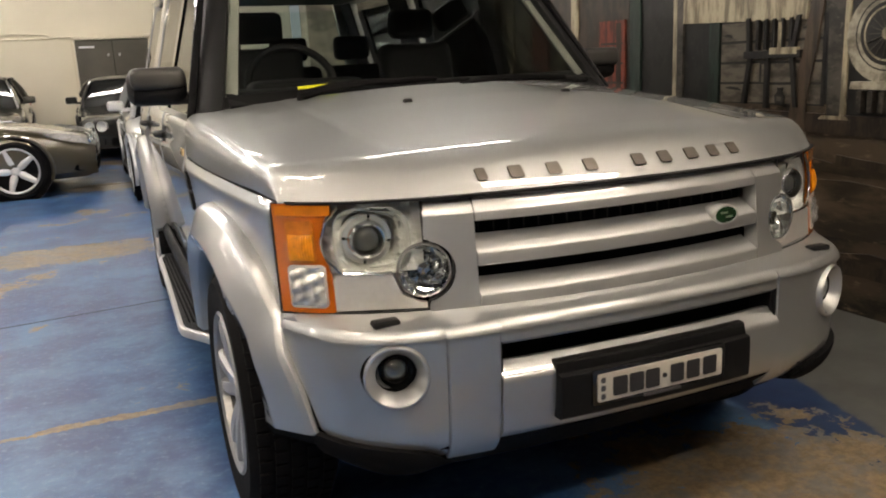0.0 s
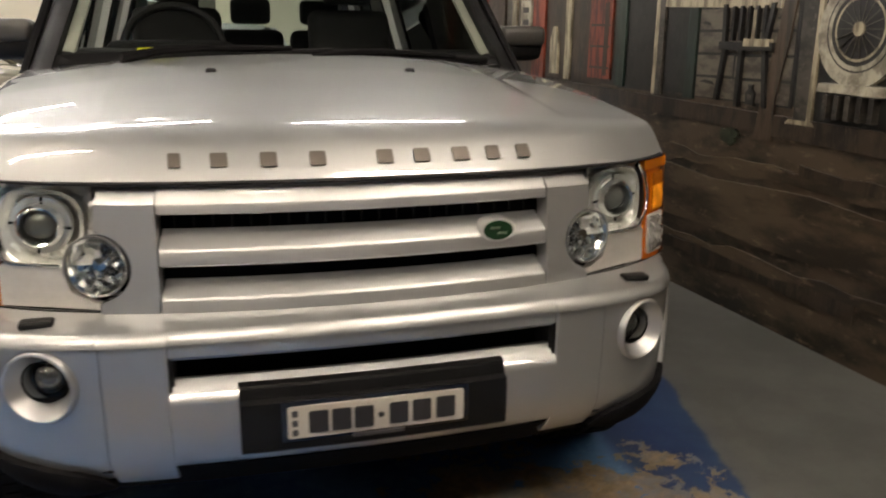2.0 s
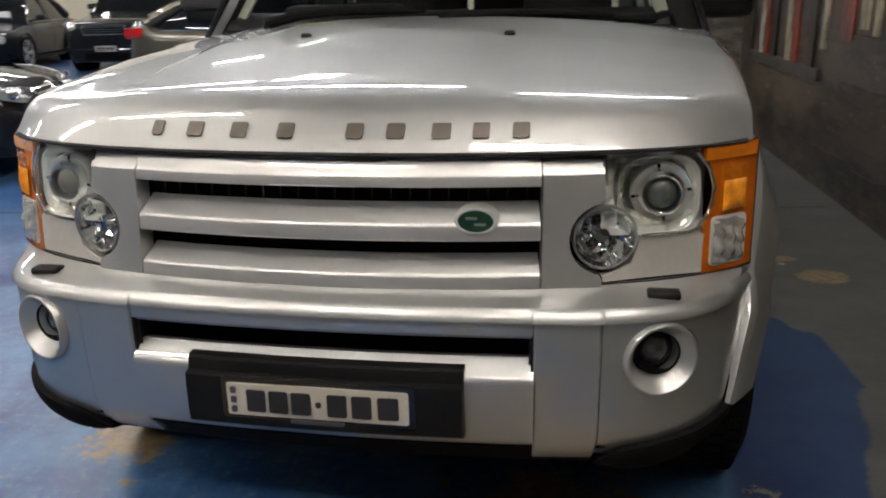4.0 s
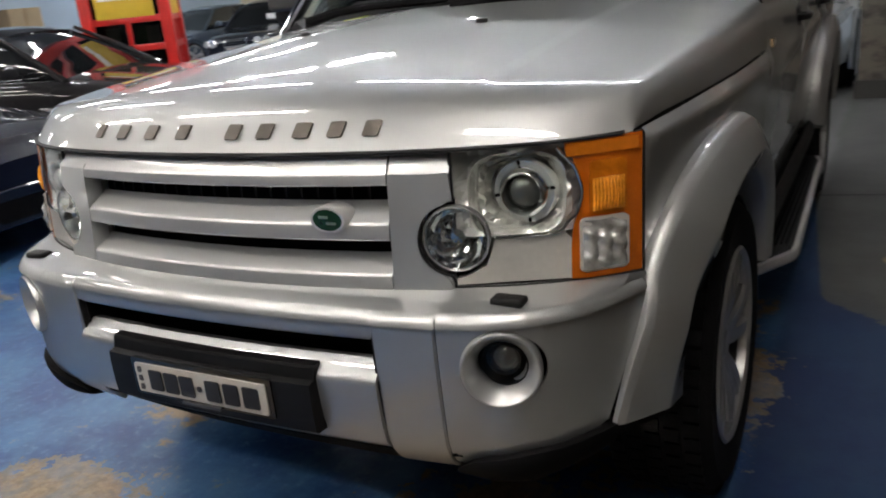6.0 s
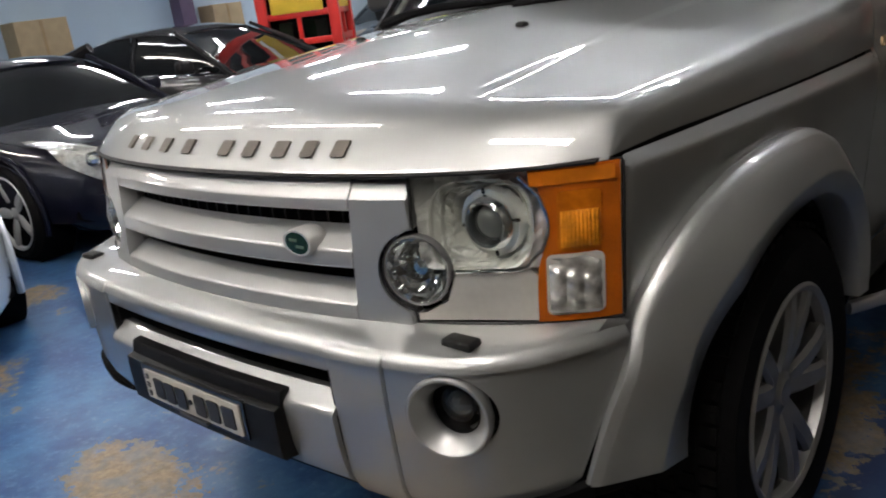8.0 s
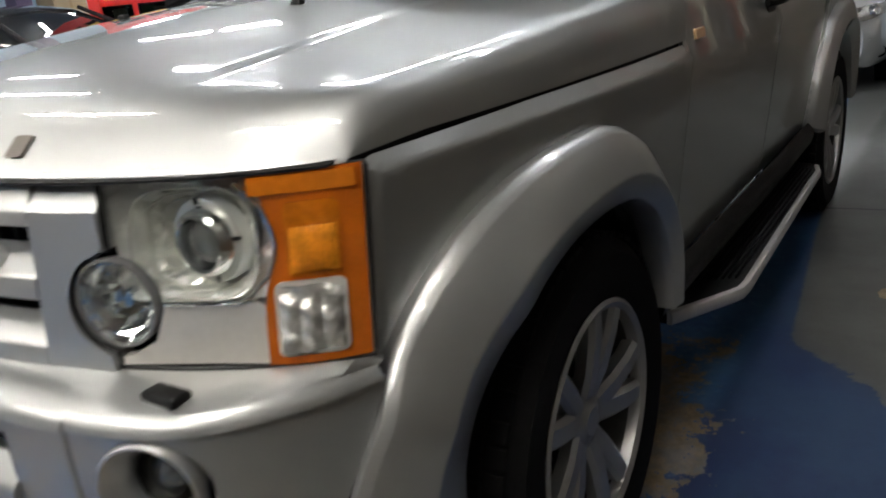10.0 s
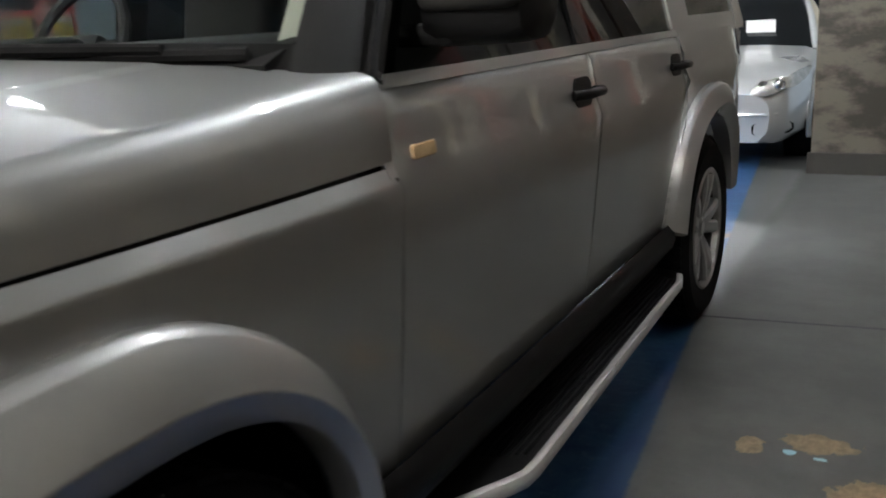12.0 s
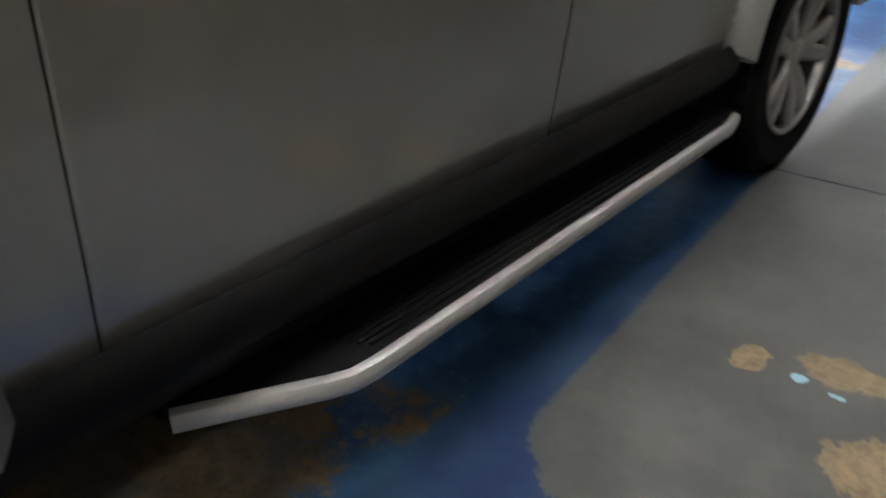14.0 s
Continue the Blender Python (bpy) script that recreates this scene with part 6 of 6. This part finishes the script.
for i, (x, z, c) in enumerate(((-0.2, 1.15, (0.7, 0.75, 0.7)), (0.1, 1.16, (0.1, 0.4, 0.15)), (0.22, 1.14, (0.75, 0.75, 0.7)), (-0.05, 0.86, (0.6, 0.6, 0.6)))):
    part("stock_box", box(bmesh.new(), (x, -0.3, z), (0.13, 0.1, 0.2), 0.01), mat("stock_colour", c, rough=0.5), kiosk)
kiosk.matrix_basis = pose(-6.3, 5.62, 0, 0, 0, 38)

# ---- the mural's painted shapes, flat on the wall ----
UPRIGHT = (1.0, 9.0, 1.6)
M_CREAM = rock_paint("mural_cream", (0.15, 0.13, 0.09), (0.42, 0.37, 0.26), (0.24, 0.21, 0.15), UPRIGHT, 2.2)
M_BLACK = rock_paint("mural_black", (0.004, 0.004, 0.004), (0.012, 0.012, 0.011), (0.028, 0.026, 0.022), (1, 3, 2), 3.0)
M_BROWN = rock_paint("mural_brown", (0.012, 0.009, 0.007), (0.040, 0.028, 0.019), (0.075, 0.055, 0.038), (1, 5, 1.5), 2.6)
M_GREY = rock_paint("mural_grey", (0.018, 0.016, 0.014), (0.060, 0.054, 0.045), (0.11, 0.10, 0.08), (1, 2.5, 4.0), 2.4)
M_RED = rock_paint("mural_red", (0.06, 0.012, 0.009), (0.22, 0.042, 0.022), (0.12, 0.03, 0.02), UPRIGHT, 2.6)
M_GREEN = rock_paint("mural_green", (0.006, 0.013, 0.010), (0.014, 0.032, 0.025), (0.03, 0.04, 0.032), UPRIGHT, 2.6)
M_WHITE = rock_paint("mural_white", (0.16, 0.145, 0.11), (0.42, 0.39, 0.31), (0.28, 0.26, 0.21), (1, 3, 3), 2.6)
M_PLANK = rock_paint("mural_plank", (0.045, 0.039, 0.031), (0.125, 0.110, 0.086), (0.075, 0.066, 0.052), (1, 2.2, 6.0), 2.2)
M_DIRT = rock_paint("mural_dirt", (0.022, 0.016, 0.011), (0.085, 0.062, 0.040), (0.17, 0.13, 0.088), (0.4, 0.7, 2.6), 2.0)
M_TRUNK = rock_paint("mural_trunk", (0.020, 0.014, 0.010), (0.070, 0.050, 0.034), (0.035, 0.026, 0.018), (1, 7, 0.8), 2.4)
M_LEAF = rock_paint("mural_leaf", (0.008, 0.012, 0.006), (0.030, 0.040, 0.022), (0.06, 0.066, 0.042), (1, 3, 3), 6.0)
mural = thing("mural_painting", "painted mural of an old timber workshop front with chair and wheel", "mural")
LAYER = [0]


def painted(name, outline, m, label=""):
    """One flat painted shape on the wall, each new one a hair in front of the last."""
    LAYER[0] += 1
    d = 0.003 + 0.00035 * LAYER[0]
    bm = bmesh.new()
    prism(bm, outline, lambda a, b, e: wall_pt(a, b, e), d, 0.0)
    return part(name, bm, m, mural, label, smooth=False)


def rect(y0, y1, z0, z1):
    return [(y0, z0), (y1, z0), (y1, z1), (y0, z1)]


def ring_shape(yc, zc, r0, r1, n=32):
    return [(yc + r1 * math.cos(2 * math.pi * k / n), zc + r1 * math.sin(2 * math.pi * k / n)) for k in range(n)]


painted("painted_wall", rect(-2.0, 6.9, 1.06, 3.4), M_GREY)
painted("painted_opening", rect(1.46, 2.52, 1.05, 1.50), M_BLACK, "dark painted opening")
painted("painted_opening", rect(2.62, 3.00, 1.04, 2.9), M_BLACK)
painted("painted_opening", rect(3.05, 4.6, 1.05, 2.9), M_BROWN)
painted("painted_opening", rect(0.2, 1.36, 0.98, 2.6), M_BLACK)
painted("painted_wall", rect(1.50, 2.32, 1.04, 1.50), M_BLACK)
for k in range(4):
    z = 1.045 + 0.112 * k
    for y0, y1 in ((1.52, 1.86 + 0.05 * (k % 2)), (1.875 + 0.05 * (k % 2), 2.21)):
        painted("painted_plank", [(y0, z + 0.004), (y1, z), (y1, z + 0.098), (y0, z + 0.102)], M_PLANK)
for k, (y, z, w) in enumerate(((1.62, 1.18, 0.10), (2.05, 1.11, 0.13), (1.95, 1.29, 0.09), (2.12, 1.40, 0.08), (1.58, 1.42, 0.07))):
    painted("painted_crack", [(y, z), (y + w, z + 0.012), (y + w * 0.6, z + 0.024), (y + w * 0.2, z + 0.018)], M_BLACK)


def ragged(y0, y1, z0, z1, rag, n=26, seed=1):
    """A band with uneven upper and lower edges."""
    r = random.Random(seed)
    ys = [lerp(y0, y1, k / n) for k in range(n + 1)]
    return [(y, z0 + r.uniform(-rag, rag)) for y in ys] + [(y, z1 + r.uniform(-rag, rag)) for y in reversed(ys)]


for k, (y0, y1, z0, z1, m) in enumerate(((-2.5, 6.5, 0.38, 0.66, M_DIRT), (0.6, 4.2, 0.70, 0.76, M_DIRT), (-2.0, 1.4, 0.74, 0.80, M_BROWN), (1.0, 5.5, 0.20, 0.27, M_BROWN), (-1.5, 2.6, 0.26, 0.31, M_DIRT))):
    painted("painted_ground", ragged(y0, y1, z0, z1, 0.02, seed=k), m, "streaked brown painted earth" if k == 0 else "")
for k, (yc, zc, r0) in enumerate(((0.75, 0.82, 0.13), (0.42, 0.74, 0.16), (1.9, 0.88, 0.08), (-0.4, 0.80, 0.14))):
    r = random.Random(40 + k)
    painted("painted_bush", [(yc + r0 * r.uniform(0.55, 1.15) * math.cos(2 * math.pi * i / 22), zc + 0.6 * r0 * r.uniform(0.5, 1.2) * math.sin(2 * math.pi * i / 22)) for i in range(22)], M_LEAF)
painted("painted_sill", [(-1.5, 0.86), (1.4, 0.90), (4.6, 0.98), (4.6, 1.05), (1.4, 1.0), (-1.5, 0.97)], M_BROWN, "brown painted timber sill")
painted("painted_post", [(1.38, 0.99), (1.47, 0.99), (1.53, 2.8), (1.42, 2.8)], M_GREY)
painted("painted_post", rect(1.368, 1.395, 0.985, 2.8), M_CREAM, "cream painted post edge")
painted("painted_trunk", [(1.60, 0.88), (1.72, 0.88), (1.69, 1.10), (1.63, 1.34), (1.60, 1.56), (1.58, 2.6), (1.50, 2.6), (1.52, 1.56), (1.55, 1.32), (1.60, 1.08)], M_TRUNK)
painted("painted_foot", [(1.34, 0.975), (1.52, 0.975), (1.50, 0.995), (1.36, 0.995)], M_CREAM)
painted("painted_jug", [(1.745, 1.035), (1.80, 1.035), (1.805, 1.09), (1.785, 1.11), (1.79, 1.13), (1.755, 1.13), (1.76, 1.11), (1.74, 1.09)], M_BLACK)
painted("painted_jug", [(1.757, 1.06), (1.788, 1.06), (1.79, 1.085), (1.755, 1.085)], M_GREY)
painted("painted_post", rect(2.575, 2.61, 1.03, 2.9), M_CREAM)
painted("painted_post", rect(2.52, 2.575, 1.03, 2.9), M_GREY)
painted("painted_post", rect(2.22, 2.30, 1.03, 1.5), M_GREEN)
painted("painted_post", rect(2.92, 3.03, 1.05, 2.9), M_GREEN)
painted("painted_beam", [(1.62, 1.475), (2.52, 1.50), (2.52, 1.68), (1.60, 1.66)], M_CREAM, "pale painted beam")
painted("painted_beam", rect(1.5, 4.6, 2.0, 2.12), M_BROWN)
painted("painted_post", rect(3.62, 3.70, 1.05, 2.9), M_CREAM)
painted("painted_cabinet", rect(3.08, 3.36, 1.08, 1.56), M_RED, "red painted cabinet")
for k in range(3):
    painted("painted_slat", rect(3.10, 3.34, 1.14 + 0.13 * k, 1.155 + 0.13 * k), M_BROWN)
painted("painted_post", rect(3.12, 3.17, 1.10, 1.54), M_BROWN)
painted("painted_bottle", [(3.80, 1.08), (3.92, 1.08), (3.92, 1.30), (3.88, 1.40), (3.84, 1.40), (3.80, 1.30)], M_CREAM)
painted("painted_post", rect(4.02, 4.22, 1.0, 2.9), M_RED)
painted("painted_panel", rect(4.26, 4.44, 1.25, 1.75), M_WHITE)
for k in range(4):
    painted("painted_bar", rect(4.30, 4.40, 1.32 + 0.09 * k, 1.36 + 0.09 * k), M_BLACK)
painted("painted_post", rect(4.52, 4.60, 0.92, 2.9), M_CREAM)
for y0, m in ((4.75, M_BROWN), (5.15, M_RED), (5.32, M_CREAM), (5.75, M_BLACK), (6.0, M_RED), (6.12, M_WHITE), (6.55, M_BROWN)):
    painted("painted_post", rect(y0, y0 + 0.14, 0.78, 2.9), m)
painted("painted_sill", rect(4.6, 6.95, 0.70, 0.78), M_GREY)
# chair
for y0, z0, y1, z1, w in ((1.66, 1.03, 1.70, 1.30, 0.026), (1.86, 1.02, 1.86, 1.30, 0.026), (2.02, 1.04, 1.98, 1.30, 0.026), (1.70, 1.30, 1.66, 1.50, 0.026), (1.99, 1.30, 2.0, 1.50, 0.024)):
    painted("painted_chair_leg", [(y0 - w / 2, z0), (y0 + w / 2, z0), (y1 + w / 2, z1), (y1 - w / 2, z1)], M_BLACK)
for k in range(5):
    painted("painted_chair_slat", rect(1.70 + 0.055 * k, 1.718 + 0.055 * k, 1.33, 1.49), M_BLACK)
painted("painted_chair_seat", rect(1.64, 2.02, 1.285, 1.325), M_BLACK)
painted("painted_chair_seat", rect(1.66, 1.84, 1.305, 1.340), M_CREAM, "light catching the painted chair seat")
painted("painted_chair_leg", rect(1.765, 1.785, 1.33, 1.47), M_CREAM)
# wheel
painted("painted_tyre", ring_shape(1.145, 1.375, 0, 0.220), M_WHITE, "white-walled painted tyre")
painted("painted_tyre", ring_shape(1.145, 1.385, 0, 0.172), M_BLACK)
painted("painted_tyre", ring_shape(1.145, 1.385, 0, 0.165), M_WHITE)
painted("painted_tyre", ring_shape(1.145, 1.385, 0, 0.146), M_BLACK)
painted("painted_rim", ring_shape(1.145, 1.385, 0, 0.128), M_CREAM)
painted("painted_rim", ring_shape(1.145, 1.385, 0, 0.118), M_BLACK)
for k in range(18):
    a = math.pi * 2 * k / 18
    c, s_ = math.cos(a), math.sin(a)
    painted("painted_spoke", [(1.145 + 0.02 * c - 0.002 * s_, 1.385 + 0.02 * s_ + 0.002 * c), (1.145 + 0.118 * c - 0.002 * s_, 1.385 + 0.118 * s_ + 0.002 * c), (1.145 + 0.118 * c + 0.002 * s_, 1.385 + 0.118 * s_ - 0.002 * c), (1.145 + 0.02 * c + 0.002 * s_, 1.385 + 0.02 * s_ - 0.002 * c)], M_GREY)
painted("painted_shelf", [(0.98, 1.125), (1.33, 1.130), (1.32, 1.165), (0.98, 1.165)], M_WHITE)
for k in range(5):
    painted("painted_fold", rect(1.02 + 0.06 * k, 1.045 + 0.06 * k, 1.02, 1.12), M_GREY)
painted("painted_hub", ring_shape(1.145, 1.385, 0, 0.028), M_CREAM)

# ---- things by the pale wall ----
CARD = mat("cardboard", (0.42, 0.32, 0.19), rough=0.8, var=0.12)
for y, z, w, h in ((6.0, 0.0, 1.0, 1.85), (10.1, 0.0, 0.75, 1.75)):
    b_ = part("cardboard_carton", box(bmesh.new(), (0, 0, h / 2), (0.6, w, h), 0.008), CARD, None, "")
    tagged(b_, "tall brown cardboard carton against the pale wall", "carton")
    b_.location = (X_WEST + 0.32, y, z)
    part("carton_tape", box(bmesh.new(), (0.302, 0, h / 2), (0.004, 0.06, h - 0.02)), mat("parcel_tape", (0.35, 0.24, 0.12), rough=0.3), b_)
col_ = part("column", box(bmesh.new(), (X_WEST + 0.2, 9.25, CEIL / 2), (0.4, 0.34, CEIL), 0.01), mat("purple_column", (0.12, 0.08, 0.14), rough=0.5), None, "dark purple painted column at the pale wall", smooth=False)
tagged(col_, kind="structure")
